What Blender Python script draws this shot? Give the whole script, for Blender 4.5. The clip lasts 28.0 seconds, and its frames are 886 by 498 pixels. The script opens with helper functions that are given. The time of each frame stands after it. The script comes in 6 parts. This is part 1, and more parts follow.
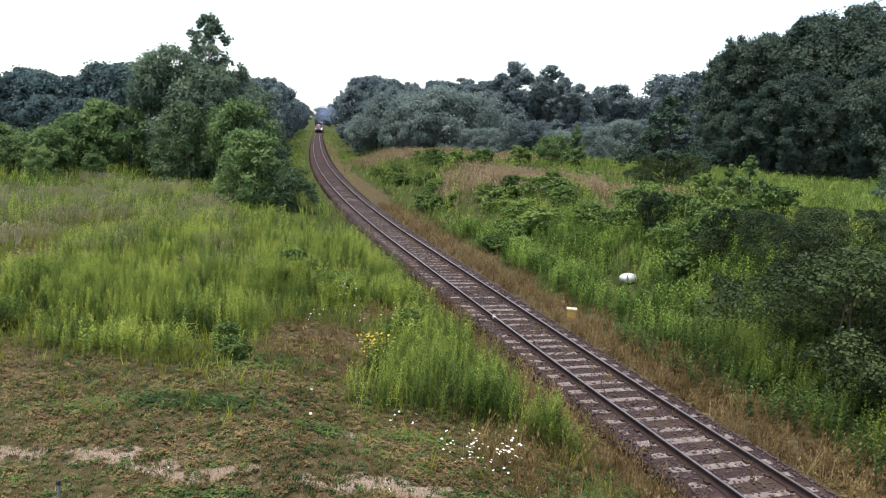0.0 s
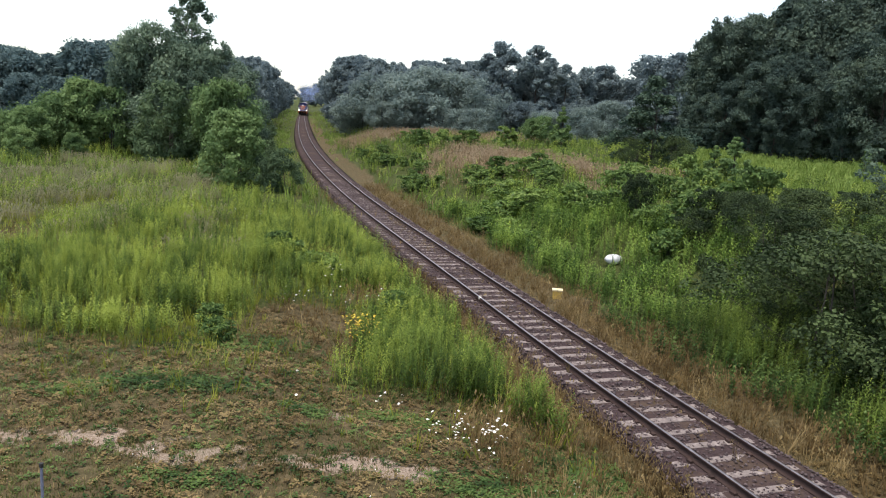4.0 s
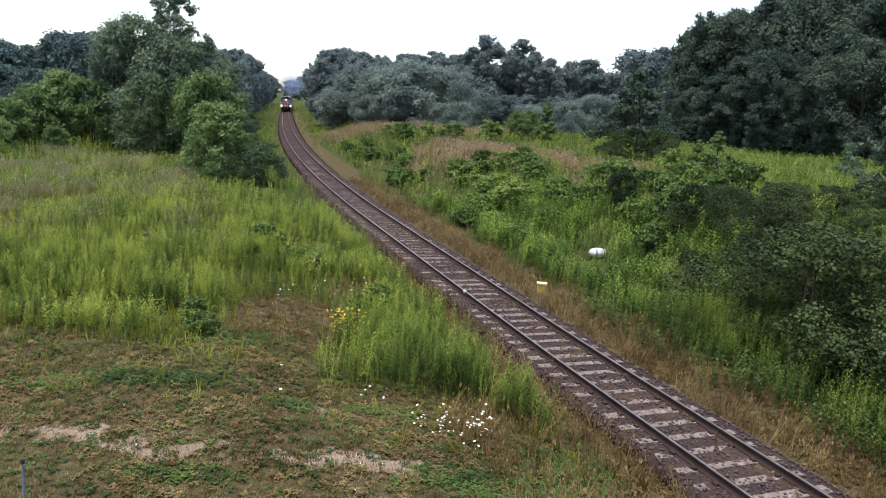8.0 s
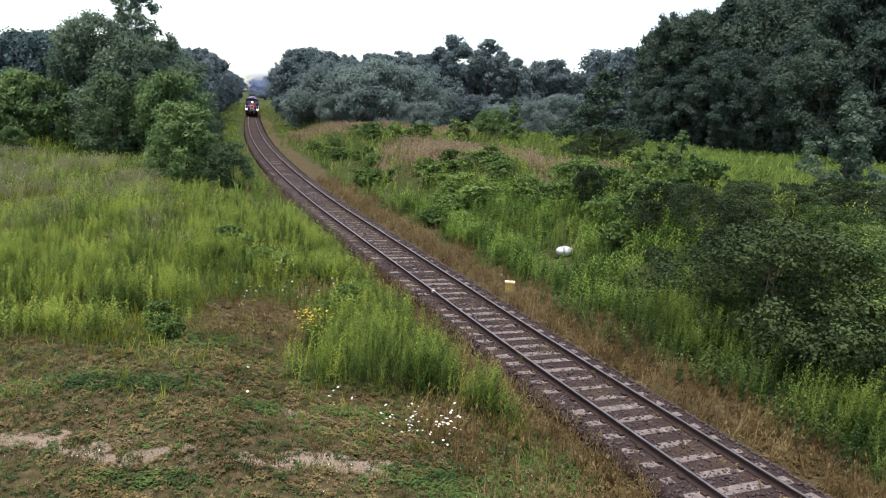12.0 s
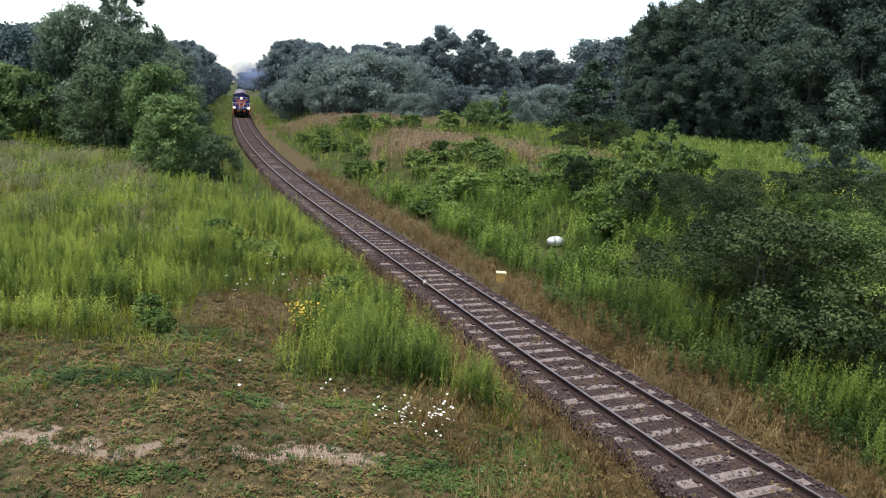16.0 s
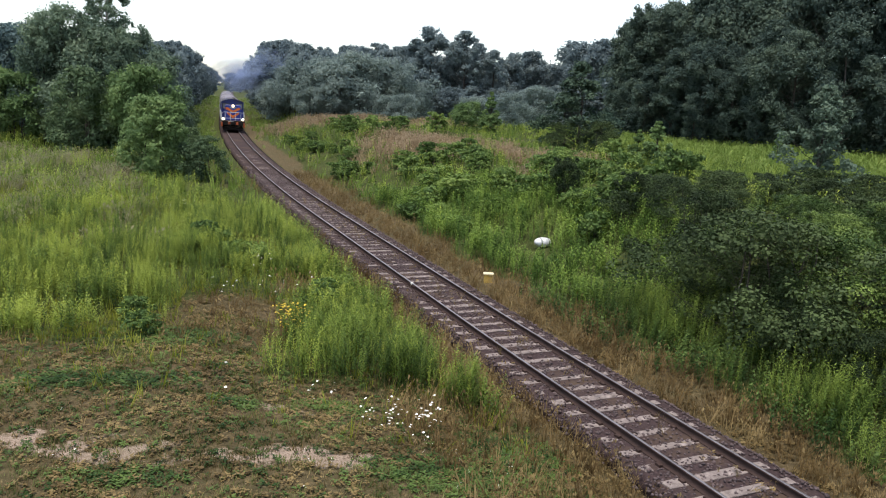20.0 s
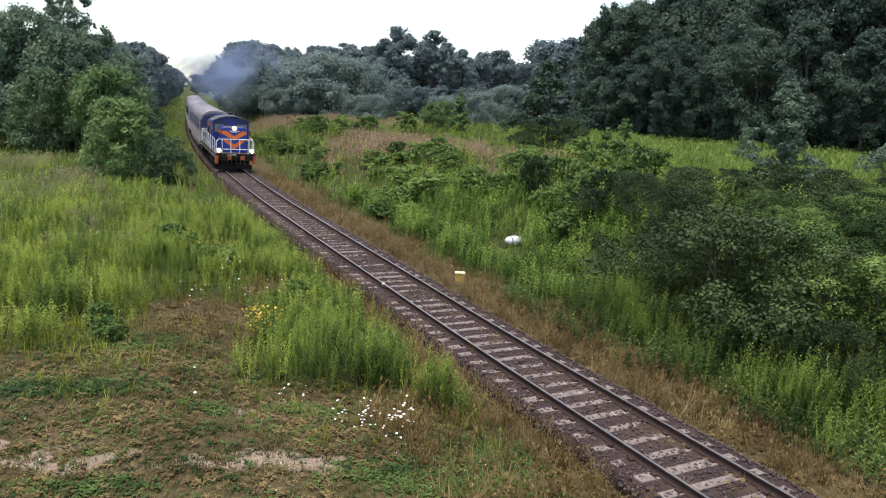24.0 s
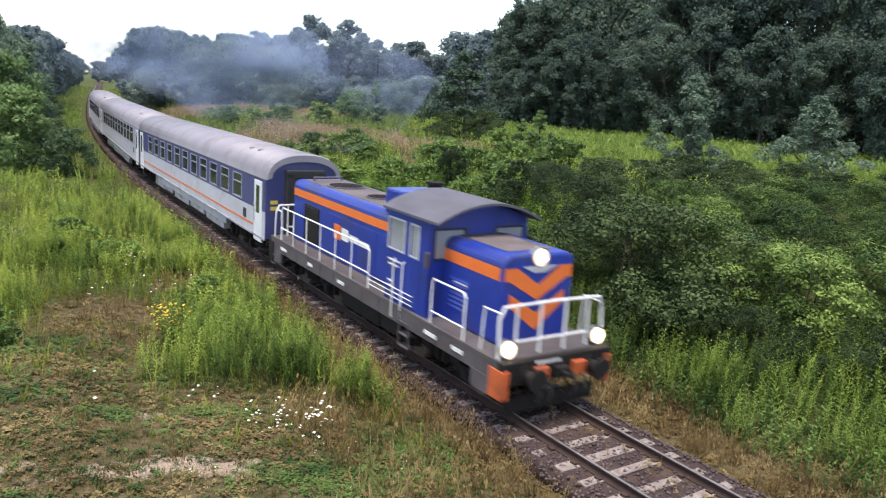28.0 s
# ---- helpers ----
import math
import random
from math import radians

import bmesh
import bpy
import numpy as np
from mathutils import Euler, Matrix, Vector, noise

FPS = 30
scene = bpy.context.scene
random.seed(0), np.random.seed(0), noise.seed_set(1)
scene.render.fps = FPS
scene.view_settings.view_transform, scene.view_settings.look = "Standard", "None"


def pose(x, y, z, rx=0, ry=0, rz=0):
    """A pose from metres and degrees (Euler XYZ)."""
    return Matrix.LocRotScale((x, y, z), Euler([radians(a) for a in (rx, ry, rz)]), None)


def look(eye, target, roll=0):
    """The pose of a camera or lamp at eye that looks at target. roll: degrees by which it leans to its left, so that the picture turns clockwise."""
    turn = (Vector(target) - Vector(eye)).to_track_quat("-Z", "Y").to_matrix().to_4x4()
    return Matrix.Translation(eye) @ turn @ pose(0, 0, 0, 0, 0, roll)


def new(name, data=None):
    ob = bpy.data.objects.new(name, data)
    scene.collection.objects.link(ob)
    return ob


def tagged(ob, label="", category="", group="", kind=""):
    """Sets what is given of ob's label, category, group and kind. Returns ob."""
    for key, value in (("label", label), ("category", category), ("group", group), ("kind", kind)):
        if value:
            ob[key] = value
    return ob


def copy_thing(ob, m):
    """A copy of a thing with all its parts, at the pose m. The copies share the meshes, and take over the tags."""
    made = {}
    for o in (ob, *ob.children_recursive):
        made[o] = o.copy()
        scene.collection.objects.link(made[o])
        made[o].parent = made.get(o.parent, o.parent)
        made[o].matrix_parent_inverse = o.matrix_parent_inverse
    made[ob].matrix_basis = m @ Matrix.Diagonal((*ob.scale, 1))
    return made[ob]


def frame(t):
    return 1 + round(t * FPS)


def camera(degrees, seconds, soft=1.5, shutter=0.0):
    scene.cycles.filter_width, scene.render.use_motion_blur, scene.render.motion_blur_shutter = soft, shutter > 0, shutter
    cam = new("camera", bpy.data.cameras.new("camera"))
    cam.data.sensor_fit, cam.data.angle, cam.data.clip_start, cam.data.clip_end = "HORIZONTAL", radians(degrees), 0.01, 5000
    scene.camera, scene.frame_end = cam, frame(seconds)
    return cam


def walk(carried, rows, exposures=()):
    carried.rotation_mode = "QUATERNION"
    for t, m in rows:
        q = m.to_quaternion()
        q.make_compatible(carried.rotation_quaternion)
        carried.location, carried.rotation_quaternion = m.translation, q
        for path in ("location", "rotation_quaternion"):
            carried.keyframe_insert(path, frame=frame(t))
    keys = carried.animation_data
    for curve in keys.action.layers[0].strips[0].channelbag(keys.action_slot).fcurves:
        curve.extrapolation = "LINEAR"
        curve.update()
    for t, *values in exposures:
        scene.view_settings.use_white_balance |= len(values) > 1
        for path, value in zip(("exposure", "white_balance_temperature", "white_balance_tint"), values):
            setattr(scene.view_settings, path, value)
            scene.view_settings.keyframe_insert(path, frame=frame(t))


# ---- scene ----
# The camera, hand-held on a height beside the line: seconds, x, y, z, heading, tilt down, lean
PATH = [
    (0.0, -0.039, -0.076, 6.775, -6.636, 9.554, 3.81),
    (0.5, -0.040, -0.071, 6.775, -6.490, 9.737, 3.84),
    (1.0, -0.042, -0.063, 6.773, -6.321, 9.935, 3.90),
    (1.5, -0.044, -0.054, 6.770, -6.162, 10.110, 3.92),
    (2.0, -0.044, -0.044, 6.768, -6.014, 10.274, 3.95),
    (2.5, -0.044, -0.036, 6.767, -5.885, 10.428, 4.03),
    (3.0, -0.044, -0.031, 6.766, -5.743, 10.662, 4.02),
    (3.5, -0.044, -0.028, 6.766, -5.577, 10.888, 4.05),
    (5.5, -0.035, -0.022, 6.761, -5.001, 11.002, 4.09),
    (6.0, -0.037, -0.025, 6.765, -4.827, 11.073, 4.16),
    (6.5, -0.038, -0.028, 6.770, -4.676, 11.190, 4.20),
    (7.0, -0.038, -0.028, 6.771, -4.527, 11.289, 4.18),
    (7.5, -0.037, -0.027, 6.768, -4.370, 11.350, 4.21),
    (8.0, -0.037, -0.028, 6.762, -4.199, 11.341, 4.22),
    (8.5, -0.036, -0.031, 6.756, -3.953, 11.321, 4.26),
    (9.0, -0.033, -0.035, 6.753, -3.677, 11.267, 4.30),
    (9.5, -0.024, -0.039, 6.754, -3.370, 11.251, 4.26),
    (10.0, -0.014, -0.042, 6.756, -3.059, 11.223, 4.22),
    (10.5, -0.005, -0.042, 6.758, -2.754, 11.216, 4.15),
    (11.0, -0.001, -0.039, 6.758, -2.429, 11.194, 4.15),
    (11.5, -0.001, -0.035, 6.758, -2.096, 11.158, 4.12),
    (12.0, -0.001, -0.033, 6.759, -1.739, 11.185, 4.18),
    (12.5, -0.002, -0.030, 6.760, -1.429, 11.239, 4.10),
    (14.5, -0.013, -0.012, 6.756, -1.100, 11.639, 3.86),
    (15.0, -0.014, -0.010, 6.750, -1.050, 11.683, 3.82),
    (15.5, -0.014, -0.005, 6.744, -1.000, 11.729, 3.77),
    (16.0, -0.011, 0.001, 6.743, -0.962, 11.803, 3.80),
    (16.5, -0.005, 0.005, 6.748, -0.910, 11.883, 3.83),
    (17.0, 0.002, 0.005, 6.754, -0.837, 11.915, 3.83),
    (17.5, 0.006, 0.005, 6.757, -0.726, 11.877, 3.83),
    (18.0, 0.005, 0.005, 6.755, -0.544, 11.815, 3.86),
    (18.5, 0.002, 0.005, 6.751, -0.382, 11.759, 3.89),
    (19.0, 0.001, 0.002, 6.748, -0.236, 11.700, 3.93),
    (19.5, 0.003, -0.003, 6.747, -0.129, 11.664, 3.94),
    (20.0, 0.006, -0.010, 6.748, 0.000, 11.646, 3.92),
    (20.5, 0.010, -0.017, 6.752, 0.174, 11.683, 3.94),
    (21.0, 0.015, -0.023, 6.756, 0.364, 11.726, 3.86),
    (21.5, 0.019, -0.026, 6.759, 0.634, 11.725, 3.72),
    (23.5, 0.034, 0.007, 6.750, 1.905, 11.579, 3.47),
    (24.0, 0.039, 0.010, 6.749, 2.232, 11.539, 3.43),
    (24.5, 0.045, 0.011, 6.750, 2.520, 11.497, 3.35),
    (25.0, 0.051, 0.014, 6.752, 2.808, 11.442, 3.24),
    (25.5, 0.054, 0.025, 6.755, 3.151, 11.398, 3.27),
    (26.0, 0.056, 0.060, 6.752, 3.634, 11.354, 3.27),
    (26.5, 0.058, 0.131, 6.737, 4.357, 11.293, 3.31),
    (27.0, 0.060, 0.223, 6.713, 5.474, 11.315, 3.52),
    (27.5, 0.064, 0.300, 6.690, 7.064, 11.489, 3.84),
    (28.0, 0.068, 0.343, 6.675, 8.784, 11.759, 4.00),
]


def aim(x, y, z, heading, down, lean):
    h, d = radians(heading), radians(down)
    way = Vector((math.sin(h) * math.cos(d), math.cos(h) * math.cos(d), -math.sin(d)))
    eye = Vector((x, y, z))
    return look(eye, eye + way, lean)


cam = camera(62.18, 28.0, soft=1.05, shutter=0.5)
walk(cam, [(t, aim(*row)) for t, *row in PATH], exposures=[(0.0, 1.1), (6.0, 1.05), (20.0, 1.0), (25.0, 1.08), (27.0, 1.18), (28.0, 1.43)])

# ---- light ----
world = bpy.data.worlds.new("evening_sky")
scene.world = world
world.use_nodes = True
wn, wl = world.node_tree.nodes, world.node_tree.links
wn.clear()
sky = wn.new("ShaderNodeTexSky")
sky.sky_type, sky.sun_disc = "NISHITA", False
sky.sun_elevation, sky.sun_rotation = radians(76), radians(-141)
sky.air_density, sky.dust_density, sky.ozone_density = 1.0, 0.6, 1.0
pale = wn.new("ShaderNodeHueSaturation")
pale.inputs["Saturation"].default_value = 0.62
bg = wn.new("ShaderNodeBackground")
bg.inputs["Strength"].default_value = 0.122
wo = wn.new("ShaderNodeOutputWorld")
wl.new(sky.outputs[0], pale.inputs["Color"])
wl.new(pale.outputs[0], bg.inputs[0])
wl.new(bg.outputs[0], wo.inputs[0])
sun = new("sun", bpy.data.lights.new("sun", "SUN"))
sun.data.energy, sun.data.angle, sun.data.color = 2.15, radians(22), (1.0, 0.91, 0.82)
sun.matrix_world = look((-9.5, -11.7, 60), (0, 0, 0))

# ---- materials ----
MATS = {}


def nodes(name):
    m = bpy.data.materials.new(name)
    m.use_nodes = True
    n, l = m.node_tree.nodes, m.node_tree.links
    b = n["Principled BSDF"]
    return m, n, l, b


def texture(n, l, scale, detail=4.0, rough=0.55, coord="Object"):
    tc = n.new("ShaderNodeTexCoord")
    t = n.new("ShaderNodeTexNoise")
    t.inputs["Scale"].default_value, t.inputs["Detail"].default_value, t.inputs["Roughness"].default_value = scale, detail, rough
    l.new(tc.outputs[coord], t.inputs["Vector"])
    return t


def ramp(n, l, source, stops):
    r = n.new("ShaderNodeValToRGB")
    e = r.color_ramp.elements
    while len(e) < len(stops):
        e.new(0.5)
    for k, (p, c) in zip(e, stops):
        k.position, k.color = p, (*c, 1)
    l.new(source, r.inputs[0])
    return r


def mixed(n, l, fac, a, b, mode="MIX"):
    m = n.new("ShaderNodeMix")
    m.data_type, m.blend_type = "RGBA", mode
    for s, v in ((m.inputs[0], fac), (m.inputs[6], a), (m.inputs[7], b)):
        if isinstance(v, (int, float)):
            s.default_value = v
        elif isinstance(v, tuple):
            s.default_value = (*v, 1)
        else:
            l.new(v, s)
    return m.outputs[2]


def surface(name, dark, light, scale=6.0, rough=0.6, metal=0.0, bump=0.2, fine=60.0, coord="Object", stain=None, stain_scale=1.2, spread=0.5, gloss=0.5):
    """A worn surface: two scales of colour variation, an optional stain, and fine relief."""
    if name in MATS:
        return MATS[name]
    m, n, l, b = nodes(name)
    t1, t2 = texture(n, l, scale, coord=coord), texture(n, l, fine, 3, coord=coord)
    c = ramp(n, l, t1.outputs[0], [(0.5 - spread / 2, dark), (0.5 + spread / 2, light)]).outputs[0]
    c = mixed(n, l, 0.25, c, ramp(n, l, t2.outputs[0], [(0.3, dark), (0.7, light)]).outputs[0])
    if stain:
        t3 = texture(n, l, stain_scale, 6, 0.65, coord)
        f = ramp(n, l, t3.outputs[0], [(0.5, (0, 0, 0)), (0.72, (1, 1, 1))]).outputs[0]
        c = mixed(n, l, f, c, stain)
    l.new(c, b.inputs["Base Color"])
    rr = n.new("ShaderNodeMapRange")
    rr.inputs[3].default_value, rr.inputs[4].default_value = max(rough - 0.12, 0.02), min(rough + 0.12, 1)
    l.new(t1.outputs[0], rr.inputs[0])
    l.new(rr.outputs[0], b.inputs["Roughness"])
    b.inputs["Metallic"].default_value = metal
    b.inputs["Specular IOR Level"].default_value = gloss
    if bump:
        bp = n.new("ShaderNodeBump")
        bp.inputs["Strength"].default_value, bp.inputs["Distance"].default_value = bump, 0.01
        l.new(t2.outputs[0], bp.inputs["Height"])
        l.new(bp.outputs[0], b.inputs["Normal"])
    MATS[name] = m
    return m


def leafy(name, dark, mid, light, glow=0.35, rough=0.55, patch=0.35, plants=False):
    """Foliage: each leaf differs a little, and clumps drift in tone; some light passes through the blades."""
    if name in MATS:
        return MATS[name]
    m, n, l, b = nodes(name)
    g = n.new("ShaderNodeNewGeometry")
    t = texture(n, l, patch, 3)
    oi = n.new("ShaderNodeObjectInfo")
    a = n.new("ShaderNodeMath")
    a.operation = "MULTIPLY_ADD"
    l.new(t.outputs[0], a.inputs[0])
    a.inputs[1].default_value = 0.75
    per = g.outputs["Random Per Island"]
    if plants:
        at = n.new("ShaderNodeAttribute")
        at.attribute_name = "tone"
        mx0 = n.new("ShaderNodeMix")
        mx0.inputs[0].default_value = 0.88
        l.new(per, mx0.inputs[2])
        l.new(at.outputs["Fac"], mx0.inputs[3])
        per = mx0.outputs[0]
    l.new(per, a.inputs[2])
    h = n.new("ShaderNodeMath")
    h.operation = "MULTIPLY_ADD"
    h.inputs[1].default_value = 0.5
    l.new(oi.outputs["Random"], h.inputs[0])
    l.new(a.outputs[0], h.inputs[2])
    s = n.new("ShaderNodeMath")
    s.operation = "MULTIPLY"
    s.inputs[1].default_value = 0.47 if not plants else 0.52
    l.new(h.outputs[0], s.inputs[0])
    c = ramp(n, l, s.outputs[0], [(0.15, dark), (0.5, mid), (0.88, light)]).outputs[0]
    l.new(c, b.inputs["Base Color"])
    b.inputs["Roughness"].default_value = rough
    b.inputs["Specular IOR Level"].default_value = 0.16
    tr = n.new("ShaderNodeBsdfTranslucent")
    l.new(c, tr.inputs[0])
    mx = n.new("ShaderNodeMixShader")
    mx.inputs[0].default_value = glow
    l.new(b.outputs[0], mx.inputs[1])
    l.new(tr.outputs[0], mx.inputs[2])
    l.new(mx.outputs[0], n["Material Output"].inputs[0])
    MATS[name] = m
    return m


def lamp_glow(name, colour, strength):
    if name in MATS:
        return MATS[name]
    m, n, l, b = nodes(name)
    b.inputs["Base Color"].default_value = (*colour, 1)
    b.inputs["Emission Color"].default_value = (*colour, 1)
    b.inputs["Emission Strength"].default_value = strength
    MATS[name] = m
    return m


GOLDENROD = leafy("goldenrod_green", (0.019, 0.04, 0.008), (0.112, 0.174, 0.026), (0.34, 0.41, 0.07), 0.2, plants=True)
GOLDENROD_DEEP = leafy("deep_weed_green", (0.012, 0.029, 0.007), (0.058, 0.105, 0.018), (0.20, 0.275, 0.05), 0.2, plants=True)
GOLDENROD_FRESH = leafy("fresh_weed_green", (0.012, 0.032, 0.007), (0.078, 0.148, 0.024), (0.25, 0.36, 0.068), 0.2, plants=True)
MEADOW = leafy("meadow_green", (0.11, 0.135, 0.014), (0.235, 0.26, 0.032), (0.38, 0.39, 0.08), plants=True)
TURF = leafy("trodden_turf_green", (0.055, 0.07, 0.02), (0.14, 0.16, 0.05), (0.27, 0.275, 0.10), 0.22, plants=True)
FIELD = leafy("field_green", (0.12, 0.19, 0.035), (0.20, 0.285, 0.06), (0.30, 0.385, 0.10), plants=True)
HERB = leafy("herb_green", (0.018, 0.042, 0.012), (0.046, 0.09, 0.022), (0.13, 0.195, 0.05), 0.25, plants=True)
STRAW = leafy("dry_straw", (0.095, 0.062, 0.026), (0.20, 0.135, 0.056), (0.37, 0.28, 0.13), 0.18, plants=True)
RUST_HERB = leafy("withered_herb", (0.075, 0.052, 0.022), (0.155, 0.11, 0.045), (0.26, 0.19, 0.08), 0.2, plants=True)
SEEDHEAD = leafy("tan_seed_heads", (0.21, 0.15, 0.088), (0.34, 0.25, 0.15), (0.46, 0.36, 0.23), 0.25, plants=True)
SEED_PALE = leafy("pale_pinkish_seed_heads", (0.17, 0.15, 0.085), (0.27, 0.25, 0.14), (0.38, 0.35, 0.21), 0.25, plants=True)
LEAF_OAK = leafy("broad_leaf", (0.005, 0.012, 0.005), (0.02, 0.036, 0.014), (0.085, 0.122, 0.042), 0.12, 0.65, plants=True)
LEAF_LONE = leafy("deep_green_leaf", (0.018, 0.038, 0.03), (0.042, 0.074, 0.052), (0.095, 0.14, 0.085), 0.22, 0.7, plants=True)
LEAF_LIME = leafy("light_leaf", (0.055, 0.10, 0.04), (0.125, 0.20, 0.076), (0.22, 0.31, 0.115), 0.32, 0.7, plants=True)
LEAF_OLIVE = leafy("dull_olive_leaf", (0.05, 0.082, 0.046), (0.092, 0.142, 0.07), (0.15, 0.21, 0.096), 0.3, 0.7, plants=True)
# dark leaf colour shifted towards blue to stand for haze before the wood
LEAF_DARK = leafy("dark_leaf", (0.026, 0.046, 0.042), (0.058, 0.09, 0.073), (0.12, 0.165, 0.115), 0.26, 0.7, plants=True)
# bluish haze painted into the leaf colour of the wood behind the meadow
LEAF_HAZED_DARK = leafy("haze_tinted_dark_leaf", (0.045, 0.076, 0.084), (0.085, 0.135, 0.14), (0.15, 0.212, 0.20), 0.32, 0.75, plants=True)
LEAF_MID = leafy("mid_leaf", (0.055, 0.09, 0.07), (0.108, 0.16, 0.112), (0.19, 0.255, 0.165), 0.32, 0.7, plants=True)
LEAF_LOW = leafy("low_shrub_leaf", (0.02, 0.046, 0.014), (0.085, 0.145, 0.04), (0.24, 0.33, 0.085), 0.24, plants=True)
# far-off haze painted into the next two leaf colours: paler and bluer
LEAF_WILLOW = leafy("hazed_grey_willow_leaf", (0.14, 0.188, 0.182), (0.205, 0.265, 0.24), (0.28, 0.345, 0.305), 0.4, 0.75, plants=True)
LEAF_HAZED = leafy("haze_tinted_leaf", (0.10, 0.138, 0.155), (0.16, 0.21, 0.222), (0.225, 0.28, 0.275), 0.4, 0.75, plants=True)
LEAF_PALE = leafy("pale_green_leaf", (0.06, 0.098, 0.07), (0.13, 0.185, 0.13), (0.24, 0.31, 0.21), 0.3, 0.65, plants=True)
LEAF_VINE = leafy("vine_leaf", (0.005, 0.013, 0.005), (0.036, 0.07, 0.017), (0.23, 0.32, 0.078), 0.15, plants=True)
BARK = surface("bark", (0.03, 0.025, 0.02), (0.08, 0.068, 0.056), 8, 0.9, bump=0.8, fine=30)
BARK_PALE = surface("pale_bark", (0.16, 0.15, 0.13), (0.36, 0.34, 0.31), 6, 0.85, bump=0.6, fine=25, stain=(0.05, 0.045, 0.04), stain_scale=4)
PETAL = surface("white_petal", (0.58, 0.57, 0.50), (0.78, 0.77, 0.70), 30, 0.7, bump=0)
PETAL_Y = surface("yellow_petal", (0.50, 0.36, 0.02), (0.70, 0.52, 0.04), 30, 0.6, bump=0)
RAIL_RUST = surface("rusty_rail_side", (0.030, 0.019, 0.017), (0.075, 0.046, 0.038), 3, 0.8, 0.1, 0.4, 90, gloss=0.25)
RAIL_HEAD = surface("polished_rail_head", (0.26, 0.235, 0.235), (0.42, 0.39, 0.385), 3, 0.36, 0.75, 0.05, 120, gloss=0.4)
SLEEPER = surface("weathered_sleeper", (0.11, 0.088, 0.08), (0.35, 0.295, 0.27), 5, 0.9, 0, 0.7, 40, stain=(0.04, 0.028, 0.025), stain_scale=1.7, gloss=0.12)
BALLAST = surface("ballast_bed", (0.022, 0.015, 0.016), (0.08, 0.055, 0.054), 14, 0.95, 0, 1.0, 45, gloss=0.1, stain=(0.10, 0.07, 0.045), stain_scale=0.5)
STONE = surface("ballast_stone", (0.032, 0.023, 0.024), (0.15, 0.108, 0.105), 2.2, 0.9, 0, 0.3, 60)

# ---- helpers for meshes ----


def part(name, bm, material, parent=None, label=""):
    me = bpy.data.meshes.new(name)
    bm.to_mesh(me)
    bm.free()
    me.materials.append(material)
    ob = new(name, me)
    if parent:
        ob.parent = parent
    if label:
        tagged(ob, label)
    return ob


def array_mesh(name, verts, faces, material):
    """A mesh from arrays: verts n x 3, faces m x 3 or m x 4."""
    me = bpy.data.meshes.new(name)
    verts, faces = np.asarray(verts, dtype=np.float32), np.asarray(faces, dtype=np.int32)
    k = faces.shape[1]
    me.vertices.add(len(verts))
    me.vertices.foreach_set("co", verts.ravel())
    me.loops.add(faces.size)
    me.loops.foreach_set("vertex_index", faces.ravel())
    me.polygons.add(len(faces))
    me.polygons.foreach_set("loop_start", np.arange(0, faces.size, k, dtype=np.int32))
    me.update(calc_edges=True)
    me.materials.append(material)
    return me


def array_part(name, verts, faces, material, parent=None, label=""):
    ob = new(name, array_mesh(name, verts, faces, material))
    if parent:
        ob.parent = parent
    if label:
        tagged(ob, label)
    return ob


def box(bm, x0, x1, y0, y1, z0, z1, bevel=0.0):
    r = bmesh.ops.create_cube(bm, size=1.0)
    for v in r["verts"]:
        v.co = Vector(((x0 + x1) / 2 + v.co.x * (x1 - x0), (y0 + y1) / 2 + v.co.y * (y1 - y0), (z0 + z1) / 2 + v.co.z * (z1 - z0)))
    if bevel:
        edges = list({e for v in r["verts"] for e in v.link_edges})
        bmesh.ops.bevel(bm, geom=edges, offset=bevel, segments=2, profile=0.6, affect="EDGES")
    return bm


def boxed(*args):
    return box(bmesh.new(), *args)


def rod(bm, a, b, r, sides=8, r2=None):
    a, b = Vector(a), Vector(b)
    m = Matrix.Translation((a + b) / 2) @ (b - a).to_track_quat("Z", "Y").to_matrix().to_4x4()
    bmesh.ops.create_cone(bm, cap_ends=True, segments=sides, radius1=r, radius2=r if r2 is None else r2, depth=(b - a).length, matrix=m)
    return bm


def pipe(bm, points, r, sides=7):
    for a, b in zip(points[:-1], points[1:]):
        rod(bm, a, b, r, sides)
    for p in points[1:-1]:
        bmesh.ops.create_uvsphere(bm, u_segments=sides, v_segments=5, radius=r * 1.03, matrix=Matrix.Translation(p))
    return bm


def prism(bm, outline, axis, a, b):
    """A closed outline of (u, v) pairs, drawn out along an axis from a to b."""
    put = {"x": lambda u, v, w: (w, u, v), "y": lambda u, v, w: (u, w, v), "z": lambda u, v, w: (u, v, w)}[axis]
    lo, hi = [bm.verts.new(put(u, v, a)) for u, v in outline], [bm.verts.new(put(u, v, b)) for u, v in outline]
    n = len(outline)
    for i in range(n):
        bm.faces.new((lo[i], lo[(i + 1) % n], hi[(i + 1) % n], hi[i]))
    bm.faces.new(lo[::-1]), bm.faces.new(hi)
    bmesh.ops.recalc_face_normals(bm, faces=bm.faces)
    return bm


def bevelled(bm, offset, segments=2):
    bmesh.ops.bevel(bm, geom=[e for e in bm.edges if e.calc_face_angle(0) > 0.5], offset=offset, segments=segments, profile=0.6, affect="EDGES")
    return bm


